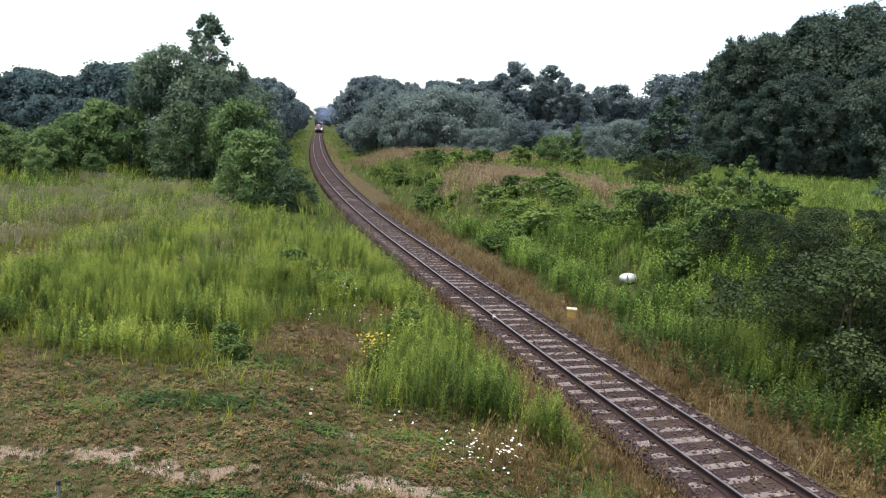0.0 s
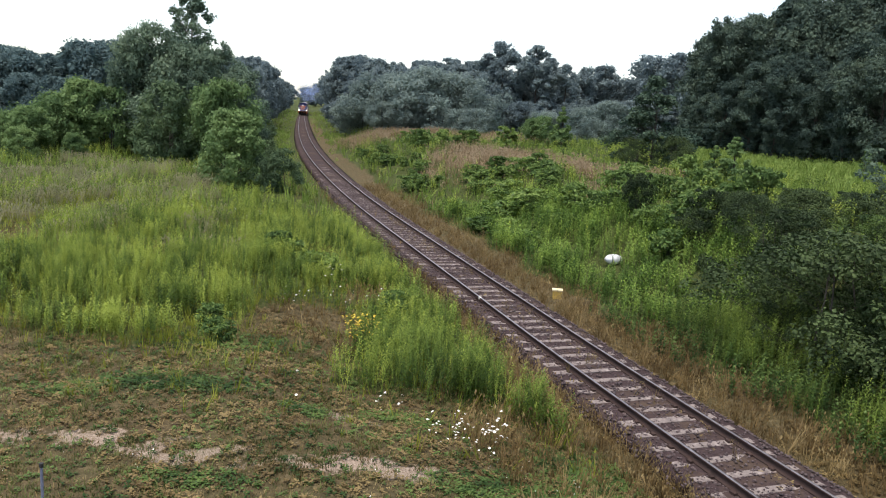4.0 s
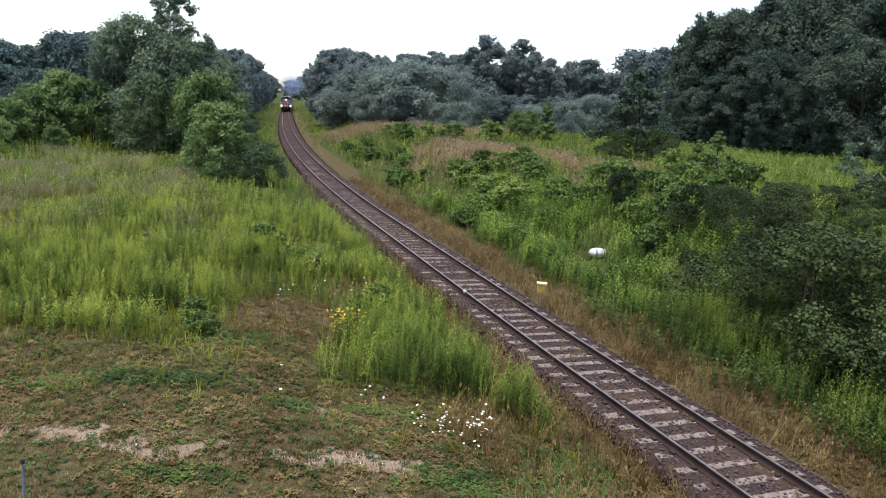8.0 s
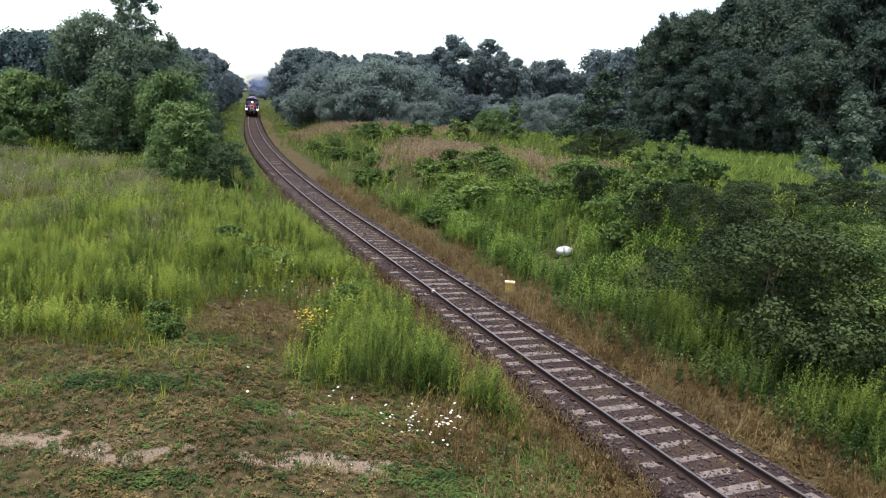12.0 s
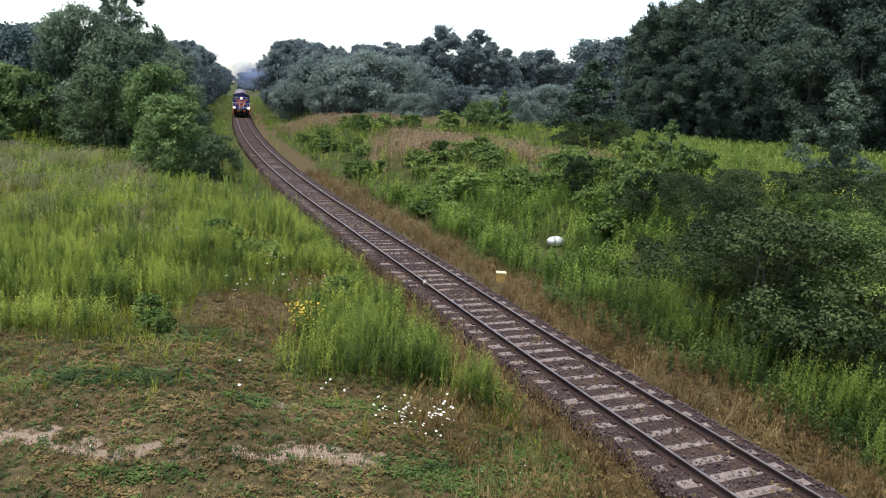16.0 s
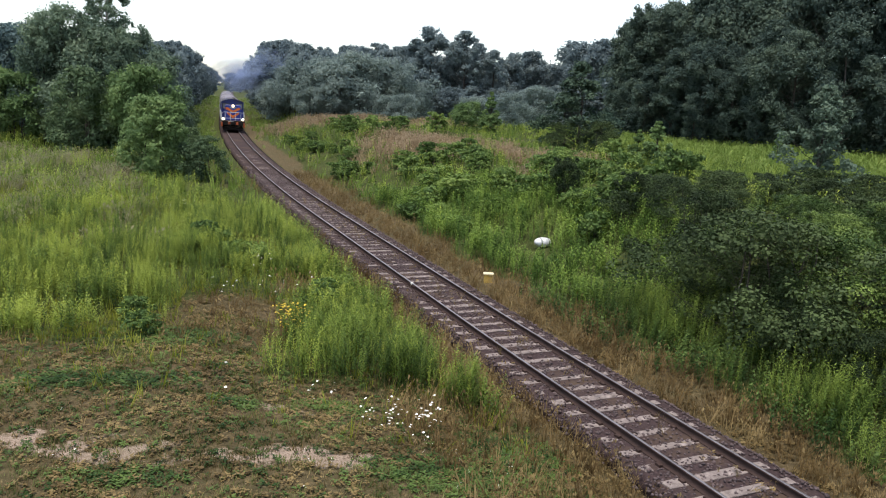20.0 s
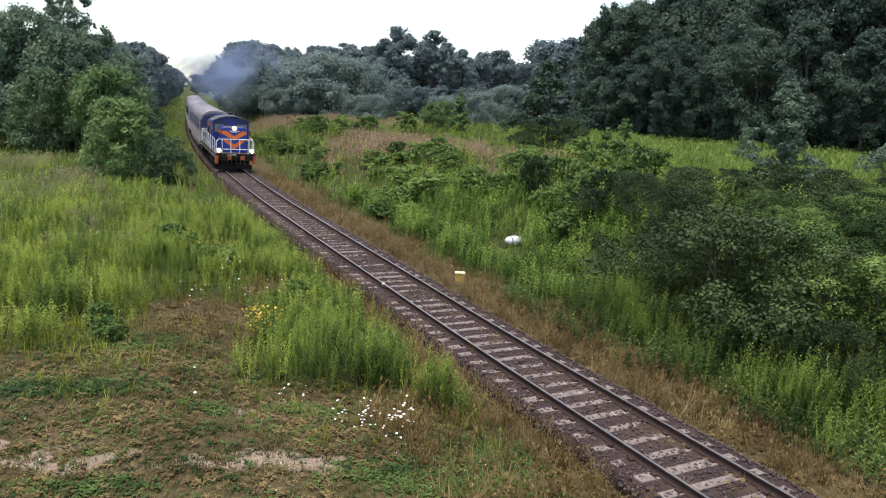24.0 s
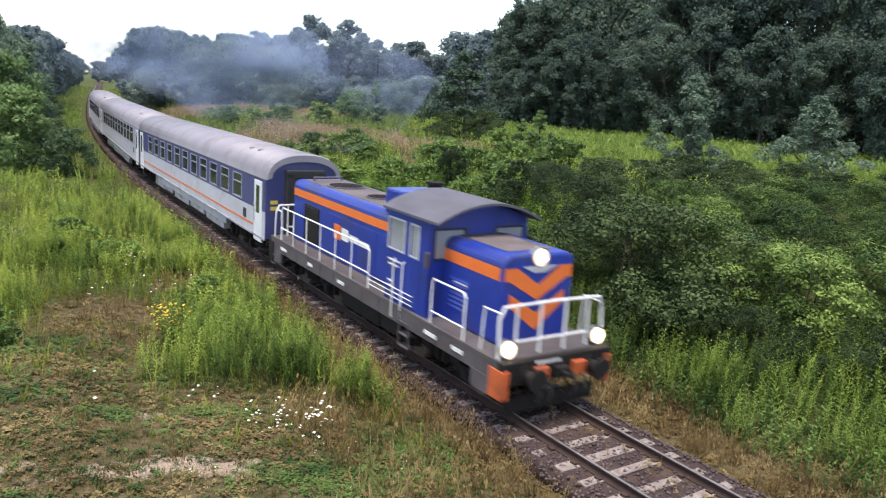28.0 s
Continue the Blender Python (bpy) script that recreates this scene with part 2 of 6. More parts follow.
# ---- the line and the lie of the land ----
NODE_Y = (-60.0, -20.0, 8.0, 14.0, 20.0, 27.0, 35.0, 45.0, 58.0, 72.0, 90.0, 110.0, 135.0, 165.0, 200.0, 250.0, 320.0, 430.0, 700.0)
NODE_X = (41, 21.6, 7.95, 5.09, 2.28, -0.94, -4.53, -8.88, -14.25, -19.67, -26.11, -32.75, -40.64, -49.86, -60.51, -75.47, -95.93, -128, -208)
NODE_Z = (0.2, 0.2, 0.19, 0.19, 0.18, 0.23, 0.24, 0.2, 0.24, 0.35, 0.47, 0.57, 0.63, 0.66, 0.64, 0.52, 0.35, 0.3, 0.3)
NY, NX, NZ = np.array(NODE_Y), np.array(NODE_X), np.array(NODE_Z)


def glide(v, y):
    m = np.gradient(v, NY)
    i = np.clip(np.searchsorted(NY, y, side="right") - 1, 0, len(NY) - 2)
    h = NY[i + 1] - NY[i]
    u = (y - NY[i]) / h
    return (2 * u**3 - 3 * u**2 + 1) * v[i] + (u**3 - 2 * u**2 + u) * h * m[i] + (3 * u**2 - 2 * u**3) * v[i + 1] + (u**3 - u**2) * h * m[i + 1]


LINE_Y = np.arange(-60, 700, 0.5)
LINE = np.stack([glide(NX, LINE_Y), LINE_Y, glide(NZ, LINE_Y)], 1)
LINE_S = np.concatenate([[0], np.cumsum(np.linalg.norm(np.diff(LINE, axis=0), axis=1))])
LINE_S -= np.interp(8.0, LINE_Y, LINE_S)


def on_line(s):
    """The place on the line, at rail-head height, s metres beyond the mark near the camera."""
    return Vector([float(np.interp(s, LINE_S, LINE[:, k])) for k in range(3)])


def beside(x, y):
    """Metres to the right of the line (negative: to the left), and the height of the rail there."""
    yc = np.clip(y, -60, 699)
    c, d = glide(NX, yc), (glide(NX, yc + 0.5) - glide(NX, yc - 0.5))
    return (x - c) / np.sqrt(1 + d * d), glide(NZ, yc)


def ease(a, b, v):
    u = np.clip((v - a) / (b - a), 0, 1)
    return u * u * (3 - 2 * u)


def waves(x, y, size, seed):
    r = np.random.RandomState(seed)
    v = np.zeros(np.broadcast(x, y).shape)
    for k in range(7):
        a, w, p = r.uniform(0, 6.283), r.uniform(0.6, 1.9) / size, r.uniform(0, 6.283)
        v = v + np.sin((x * math.cos(a) + y * math.sin(a)) * w * 6.283 + p) / 7**0.5
    return v


def land(x, y):
    """Height of the ground."""
    x, y = np.asarray(x, dtype=float), np.asarray(y, dtype=float)
    d, z = beside(x, y)
    near = 1 - 0.45 * ease(90, 150, y)
    bank = ease(4.2, 12.5, d) * 2.3 * near + ease(14, 60, d) * 1.0 * near
    left = ease(-3, -9, d) * 0.25 + ease(-25, -70, d) * 0.6
    rough = waves(x, y, 5.0, 3) * 0.05 + waves(x, y, 17.0, 4) * 0.14 * ease(5, 12, np.abs(d))
    bumps = waves(x, y, 9.0, 8) * 0.28 * ease(6, 12, d) * (1 - ease(18, 40, d))
    verge = -0.42 + 0.24 * ease(2.6, 4.0, np.abs(d))
    return z - 0.2 + 0.18 + verge * (1 - ease(4.5, 8, np.abs(d))) + (bank + left + bumps + rough) * ease(2.2, 4.2, np.abs(d)) - 0.12 * ease(4.5, 8, np.abs(d))


def spot(x, y, sink=0.0):
    return Vector((x, y, float(land(x, y)) - sink))


# ---- ground ----


def build_ground():
    ang = np.radians(np.concatenate([np.arange(-180, -46, 6), np.arange(-46, 46, 0.5), np.arange(46, 180, 6)]))
    rad = np.concatenate([[0.0], np.arange(1.5, 8, 1.5), np.geomspace(8, 260, 210), np.geomspace(280, 4500, 24)])
    a, r = np.meshgrid(ang, rad, indexing="ij")
    x, y = np.sin(a) * r, np.cos(a) * r
    z = land(x, y)
    far = ease(600, 1500, r)
    z = z * (1 - far) + 1.0 * far
    n, m = a.shape
    idx = np.arange(n * m).reshape(n, m)
    nxt = np.roll(idx, -1, axis=0)
    f = np.stack([idx[:, :-1], idx[:, 1:], nxt[:, 1:], nxt[:, :-1]], -1).reshape(-1, 4)
    v = np.stack([x, y, z], -1).reshape(-1, 3)
    ob = array_part("ground", v, f, ground_material())
    for p in ob.data.polygons:
        p.use_smooth = True
    X, Y = v[:, 0], v[:, 1]
    for name, value in (("dry", dryness(X, Y)), ("bare", bareness(X, Y))):
        ob.data.attributes.new(name, "FLOAT", "POINT").data.foreach_set("value", value.astype(np.float32))
    tagged(ob, "grassy ground with dry and bare sandy patches", "ground", kind="structure")


def blob(x, y, cx, cy, rx, ry, turn=0.0):
    c, s = math.cos(turn), math.sin(turn)
    u, v = ((x - cx) * c + (y - cy) * s) / rx, (-(x - cx) * s + (y - cy) * c) / ry
    return np.clip(1.35 - np.sqrt(u * u + v * v), 0, 1)


def bareness(x, y):
    """Where the sandy soil shows: worn patches of the track across the foreground."""
    b = blob(x, y, -5.9, 11.7, 2.9, 0.5, -0.03) + blob(x, y, -2.1, 12.1, 1.3, 0.5, 0.2) + 0.7 * blob(x, y, -3.0, 14.3, 1.4, 0.4, 0.1)
    b = b + 0.55 * blob(x, y, -9.5, 11.6, 2.0, 0.4) + 0.4 * blob(x, y, 1.3, 12.2, 0.7, 0.3)
    return np.clip(b * (0.68 + 0.45 * waves(x, y, 0.7, 15) + 0.35 * waves(x, y, 1.9, 16)), 0, 1)


def dryness(x, y):
    """Where the growth is short and withered: the foreground, the verges of the line, and bare backs on the bank."""
    d, _ = beside(x, y)
    verge = ease(1.6, 2.2, np.abs(d)) * (1 - ease(2.9, 4.5 + 0.7 * waves(x, y, 6, 21), np.abs(d)))
    left = ease(1.3, 1.6, -d) * (1 - ease(2.1, 3.6 - 1.1 * ease(17, 26, y) + 0.5 * waves(x, y, 5, 22), -d))
    verge = np.where(d < 0, left * (1 - 0.8 * ease(24, 40, y)), verge)
    fore = (1 - ease(14.6, 17.2, y - 0.16 * np.abs(x + 3) + 0.5 * waves(x, y, 7, 5))) * ease(-2.2, -4.2, d)
    spots = blob(x, y, -5.9, 19.8, 2.0, 2.9, 0.15) + blob(x, y, -5.3, 17.0, 1.5, 2.0) + blob(x, y, 7.0, 58, 4.0, 5, 0.3) + blob(x, y, -2.2, 67, 5.5, 12, 0.15) + blob(x, y, -14, 104, 16, 10) + blob(x, y, 4.9, 45, 1.3, 3.6)
    return np.clip(np.maximum(np.maximum(verge, fore * 0.8), spots), 0, 1)


def ground_material():
    m, n, l, b = nodes("ground")
    at1, at2 = n.new("ShaderNodeAttribute"), n.new("ShaderNodeAttribute")
    at1.attribute_name, at2.attribute_name = "dry", "bare"
    t1, t2, t3 = texture(n, l, 0.6, 6), texture(n, l, 7.0, 5, 0.65), texture(n, l, 45, 4)
    green = ramp(n, l, t2.outputs[0], [(0.25, (0.024, 0.032, 0.010)), (0.5, (0.055, 0.07, 0.02)), (0.75, (0.11, 0.12, 0.036))]).outputs[0]
    dry = ramp(n, l, t2.outputs[0], [(0.25, (0.04, 0.031, 0.018)), (0.5, (0.105, 0.08, 0.042)), (0.75, (0.21, 0.155, 0.085))]).outputs[0]
    sand = ramp(n, l, t3.outputs[0], [(0.3, (0.17, 0.12, 0.085)), (0.5, (0.34, 0.26, 0.195)), (0.75, (0.54, 0.435, 0.35))]).outputs[0]

    def ragged(src, amount):
        a = n.new("ShaderNodeMath")
        a.operation = "MULTIPLY_ADD"
        l.new(t2.outputs[0], a.inputs[0])
        a.inputs[1].default_value = amount
        l.new(src, a.inputs[2])
        r = n.new("ShaderNodeMapRange")
        r.inputs[1].default_value, r.inputs[2].default_value = 0.35 + amount / 2, 0.62 + amount / 2
        l.new(a.outputs[0], r.inputs[0])
        return r.outputs[0]

    c = mixed(n, l, ragged(at1.outputs["Fac"], 0.7), green, dry)
    c = mixed(n, l, ragged(at2.outputs["Fac"], 1.5), c, sand)
    c = mixed(n, l, ramp(n, l, t1.outputs[0], [(0.4, (0, 0, 0)), (0.8, (0.5, 0.5, 0.5))]).outputs[0], c, (0.07, 0.075, 0.03))
    l.new(c, b.inputs["Base Color"])
    b.inputs["Roughness"].default_value = 0.95
    b.inputs["Specular IOR Level"].default_value = 0.1
    bp = n.new("ShaderNodeBump")
    bp.inputs["Strength"].default_value, bp.inputs["Distance"].default_value = 0.9, 0.05
    l.new(t3.outputs[0], bp.inputs["Height"])
    l.new(bp.outputs[0], b.inputs["Normal"])
    return m


# ---- railway ----


def sweep(name, profile, ya, yb, step, material, parent, label="", dz=0.0):
    """A profile of (side, height above the rail head) drawn along the line."""
    ys = np.arange(ya, yb + step, step)
    c = np.stack([glide(NX, ys), ys, glide(NZ, ys)], 1)
    t = np.gradient(c, axis=0)
    side = np.stack([t[:, 1], -t[:, 0], np.zeros(len(ys))], 1)
    side /= np.linalg.norm(side, axis=1)[:, None]
    p = np.array(profile)
    v = c[:, None, :] + side[:, None, :] * p[None, :, 0, None] + np.array([0, 0, 1.0])[None, None, :] * (p[None, :, 1, None] + dz)
    n, m = len(ys), len(p)
    idx = np.arange(n * m).reshape(n, m)
    nx = np.roll(idx, -1, axis=1)
    f = np.stack([idx[:-1], nx[:-1], nx[1:], idx[1:]], -1).reshape(-1, 4)
    return array_part(name, v.reshape(-1, 3), f, material, parent, label)


def build_railway():
    track = tagged(new("railway_track"), "single rusty railway track on weathered sleepers and dark ballast", "railway track", kind="structure")
    rs = random.Random(5)
    sweep("ballast_bed", [(-1.58, -0.45), (-1.28, -0.20), (-0.8, -0.185), (0, -0.20), (0.8, -0.185), (1.45, -0.205), (1.95, -0.45)], -40, 600, 1.0, BALLAST, track, "dark brown-grey stone ballast bed")
    for sgn in (-1, 1):
        o = sgn * 0.7535
        sweep("rail", [(o - 0.07, -0.18), (o - 0.068, -0.165), (o - 0.012, -0.148), (o - 0.009, -0.05), (o - 0.034, -0.037), (o - 0.035, -0.003), (o + 0.035, -0.003), (o + 0.034, -0.037), (o + 0.009, -0.05), (o + 0.012, -0.148), (o + 0.068, -0.165), (o + 0.07, -0.18)], -40, 600, 1.0, RAIL_RUST, track, "rust-brown steel rail")
        sweep("rail_head", [(o - 0.031, -0.004), (o - 0.029, 0.001), (o + 0.029, 0.001), (o + 0.031, -0.004)], -40, 600, 1.0, RAIL_HEAD, track, "worn bright running surface")
    return track


build_ground()
TRACK = build_railway()

# ---- growth ----
UP = np.array([0, 0, 1.0])


def leaf_quads(centres, normals, size, rs, long=1.5):
    """Leaves as small pointed blades at the centres, facing about along the normals."""
    n = len(centres)
    t = rs.normal(size=(n, 3))
    t -= (t * normals).sum(1)[:, None] * normals
    t /= np.linalg.norm(t, axis=1)[:, None] + 1e-9
    b = np.cross(normals, t)
    s = size * rs.uniform(0.6, 1.35, size=(n, 1))
    a, w = t * s * long / 2, b * s / 2
    lift = normals * s * rs.uniform(-0.25, 0.25, size=(n, 1))
    v = np.stack([centres - a * 0.8 + w, centres - a * 0.8 - w + lift, centres + a * 1.1], 1).reshape(-1, 3)
    return v, np.arange(3 * n).reshape(n, 3)


def clump_leaves(clumps, count, size, rs, long=1.5, broad=False):
    """Leaves over clumps (x, y, z, radius, flatness): thick on each clump's upper side, few within and below. Also each leaf's tone."""
    c = np.array(clumps)
    w = c[:, 3] ** 1.7
    pick = rs.choice(len(c), size=count, p=w / w.sum())
    k = c[pick]
    d = rs.normal(size=(count, 3))
    d /= np.linalg.norm(d, axis=1)[:, None]
    d[:, 2] = np.where((d[:, 2] < -0.1) & (rs.rand(count) < 0.75), -d[:, 2], d[:, 2])
    r = k[:, 3] * np.where(rs.rand(count) < (0.82 if broad else 0.55), rs.uniform(0.7, 1.1, count), rs.uniform(0.2, 1.6, count))
    lump = 1 + 0.2 * np.sin(d[:, 0] * 6 + pick) * np.cos(d[:, 1] * 5 + pick * 1.7)
    p = k[:, :3] + d * (r * lump)[:, None] * np.stack([np.ones(count), np.ones(count), k[:, 4]], 1)
    nrm = d * 0.9 + rs.normal(size=(count, 3)) * 0.5 + UP * 0.3
    nrm /= np.linalg.norm(nrm, axis=1)[:, None]
    each = (0.5 * rs.uniform(0.0, 1.0, len(c) // 6 + 1)[pick // 6] + 0.5 * rs.uniform(0.0, 1.0, len(c))[pick]) + rs.uniform(-0.1, 0.1, count)
    v, f = (leaf_blades if broad else leaf_quads)(p, nrm, size, rs, long)
    return v, f, np.repeat(np.clip(each, 0, 1), len(v) // count)


def leaf_blades(centres, normals, size, rs, long=1.5):
    """Pointed leaves of two faces, folded a little along the midrib."""
    n = len(centres)
    t = rs.normal(size=(n, 3)) - UP * 0.3
    t -= (t * normals).sum(1)[:, None] * normals
    t /= np.linalg.norm(t, axis=1)[:, None] + 1e-9
    b = np.cross(normals, t)
    s = size * rs.uniform(0.55, 1.3, size=(n, 1))
    a, w, fold = t * s * long / 2, b * s / 2, normals * s * 0.12
    v = np.stack([centres - a, centres - a * 0.1 + w + fold, centres + a, centres - a * 0.1 - w + fold], 1).reshape(-1, 3)
    i = np.arange(n)[:, None] * 4
    return v, np.concatenate([i + np.array([0, 1, 2]), i + np.array([0, 2, 3])], 1).reshape(-1, 3)


def limb(v, f, points, radii, sides=6):
    """Adds a tapered, bent limb to lists of corners and faces."""
    base = len(v)
    pts = [Vector(p) for p in points]
    for i, (p, r) in enumerate(zip(pts, radii)):
        way = (pts[min(i + 1, len(pts) - 1)] - pts[max(i - 1, 0)]).normalized()
        a = way.orthogonal().normalized()
        b = way.cross(a)
        for k in range(sides):
            u = 6.2832 * k / sides
            v.append(tuple(p + (a * math.cos(u) + b * math.sin(u)) * r))
    for i in range(len(pts) - 1):
        for k in range(sides):
            q = (k + 1) % sides
            f.append((base + i * sides + k, base + i * sides + q, base + (i + 1) * sides + q, base + (i + 1) * sides + k))


# for each habit: how the crown's half width runs from its foot to its top; stems; clumps; clump radius and flatness; unevenness
HABITS = {
    "round": (((0, 0.45), (0.2, 0.85), (0.45, 1.0), (0.7, 0.85), (0.88, 0.55), (1, 0.1)), 1, 258, 0.10, 0.95, 0.26),
    "tall": (((0, 0.5), (0.2, 0.95), (0.45, 1.0), (0.7, 0.82), (0.88, 0.55), (1, 0.15)), 1, 216, 0.13, 1.0, 0.24),
    "airy": (((0, 0.75), (0.3, 1.0), (0.6, 0.95), (0.78, 0.7), (0.92, 0.36), (1, 0.05)), 1, 330, 0.085, 1.1, 0.3),
    "cone": (((0, 0.92), (0.15, 1.0), (0.4, 0.75), (0.7, 0.42), (0.9, 0.16), (1, 0.02)), 1, 240, 0.09, 0.85, 0.26),
    "bush": (((0, 0.8), (0.25, 1.0), (0.5, 0.95), (0.75, 0.7), (0.92, 0.36), (1, 0.08)), 4, 240, 0.12, 1.0, 0.22),
    "willow": (((0, 0.9), (0.3, 1.0), (0.6, 0.9), (0.85, 0.55), (1, 0.1)), 3, 168, 0.13, 0.95, 0.18),
    "sprays": (((0, 0.9), (0.3, 1.0), (0.55, 0.95), (0.8, 0.72), (0.94, 0.45), (1, 0.15)), 5, 222, 0.095, 0.85, 0.32),
}


def plant(name, seed, height, width, leaves, leaf, material, bark, form="round", label="", category="tree", bole=0.25, broad=False):
    """A tree or shrub: tapered, bent stems with limbs, and a crown of many leaf clumps in an uneven outline. Built at the origin."""
    rs, rp = np.random.RandomState(seed), random.Random(seed)
    v, f, clumps = [], [], []
    half = width / 2
    outline, stems, number, girthy, flat, uneven = HABITS[form]
    phase = [rp.uniform(0, 6.28) for k in range(4)]
    girth = max(0.02, height * (0.017 if stems == 1 else 0.010))
    axes = []
    for k in range(stems):
        ox, oy = (rp.uniform(-0.3, 0.3) * half, rp.uniform(-0.3, 0.3) * half) if stems > 1 else (0, 0)
        lx, ly = rp.uniform(-0.07, 0.07) * height, rp.uniform(-0.07, 0.07) * height
        axis = [Vector((ox + lx * u * u + rp.uniform(-1, 1) * 0.012 * height, oy + ly * u * u + rp.uniform(-1, 1) * 0.012 * height, height * 0.95 * u - 0.15)) for u in (0, 0.2, 0.4, 0.6, 0.8, 1)]
        limb(v, f, axis, [girth * q for q in (1.25, 0.95, 0.78, 0.58, 0.36, 0.1)], 6)
        axes.append(axis)
    us, hs = [p[0] for p in outline], [p[1] for p in outline]
    rsize = girthy * width
    boughs = []
    while len(boughs) < number // 6:
        u = rp.random() if len(boughs) % 5 else rp.uniform(0.62, 0.98)
        wide = float(np.interp(u, us, hs))
        if len(boughs) % 5 and rp.random() > 0.3 + 0.7 * wide:
            continue
        turn = len(boughs) * 2.4 + rp.uniform(-0.6, 0.6)
        reach = half * wide * (1 + uneven * (math.sin(2 * turn + phase[0] + 3 * u) + math.sin(3 * turn + phase[1] - 6 * u) + 0.7 * math.sin(5 * turn + phase[2] + 9 * u)) / 2)
        big = min(1.9 * rsize, 0.42 * half) * rp.uniform(0.65, 1.25) * (0.4 + 0.6 * wide)
        q = max(0.0, reach - big * 0.8) * (1 if rp.random() < 0.8 else rp.random())
        axis = axes[len(boughs) % stems]
        z = min(height * (bole + (1 - bole) * u), height - big * 0.75)
        h = min(max(z, 0.01) / (height * 0.95), 0.999) * 5
        core = axis[int(h)].lerp(axis[int(h) + 1], h - int(h))
        p = Vector((core.x + math.cos(turn) * q, core.y + math.sin(turn) * q, max(z, big * 0.25)))
        low = max(0.05, z - 0.10 * height - 0.3 * q) / (height * 0.95) * 5
        root = axis[int(low)].lerp(axis[int(low) + 1], low - int(low))
        limb(v, f, [root, root.lerp(p, 0.5) + Vector((0, 0, -0.02 * height)), p], [girth * 0.42 * (1.1 - u), girth * 0.26 * (1.1 - u), 0.006], 4)
        boughs.append((p, big))
        for k in range(6):
            d = Vector((rp.gauss(0, 1) + 0.5 * math.cos(turn), rp.gauss(0, 1) + 0.5 * math.sin(turn), rp.gauss(0, 1) * 0.8 + 0.35)).normalized()
            c = p + Vector((d.x, d.y, d.z * flat)) * big * rp.uniform(0.55, 1.0)
            r = rsize * rp.uniform(0.5, 1.05) * (0.55 + 0.45 * wide)
            clumps.append((c.x, c.y, min(max(c.z, r * 0.3), height - r * flat * 0.7), r, flat))
    ob = new(name)
    array_part("trunk", v, f, bark, ob)
    lv, lf, tone = clump_leaves(clumps, leaves, leaf, rs, broad=broad)
    lv[:, 2] = np.maximum(lv[:, 2], 0.02)
    crown = array_part("crown", lv, lf, material, ob)
    crown.data.attributes.new("tone", "FLOAT", "POINT").data.foreach_set("value", tone.astype(np.float32))
    tagged(ob, label, category)
    return ob


class Grove:
    """One kind of plant, in a few seedlings; put() sets out the next one by its wanted height."""

    def __init__(self, variants, group, label):
        self.v, self.used, self.group, self.k, self.waiting = variants, [False] * len(variants), group, 0, {}
        self.label = label

    def put(self, x, y, height, turn=None, wide=1.0, label="", sink=0.05):
        i = self.k % len(self.v)
        self.k += 1
        ob, h = self.v[i]
        s = height / h
        m = Matrix.Translation(spot(x, y, sink)) @ Matrix.Rotation(self.k * 1.9 if turn is None else turn, 4, "Z") @ Matrix.Diagonal((s * wide, s * wide, s, 1))
        if not self.used[i]:
            self.used[i] = True
            o = ob
            self.waiting[i] = m
        else:
            o = copy_thing(ob, m)
        tagged(o, label or self.label, group=self.group)
        return o

    def settle(self):
        for i, m in self.waiting.items():
            self.v[i][0].matrix_basis = m


def grove(name, count, seed, height, width, leaves, leaf, material, bark, form, label, category, group, bole=0.25, broad=False):
    return Grove([(plant(name, seed + k, height, width * (1 + 0.12 * (k % 3 - 1)), leaves, leaf, material, bark, form, label, category, bole, broad), height) for k in range(count)], group, label)


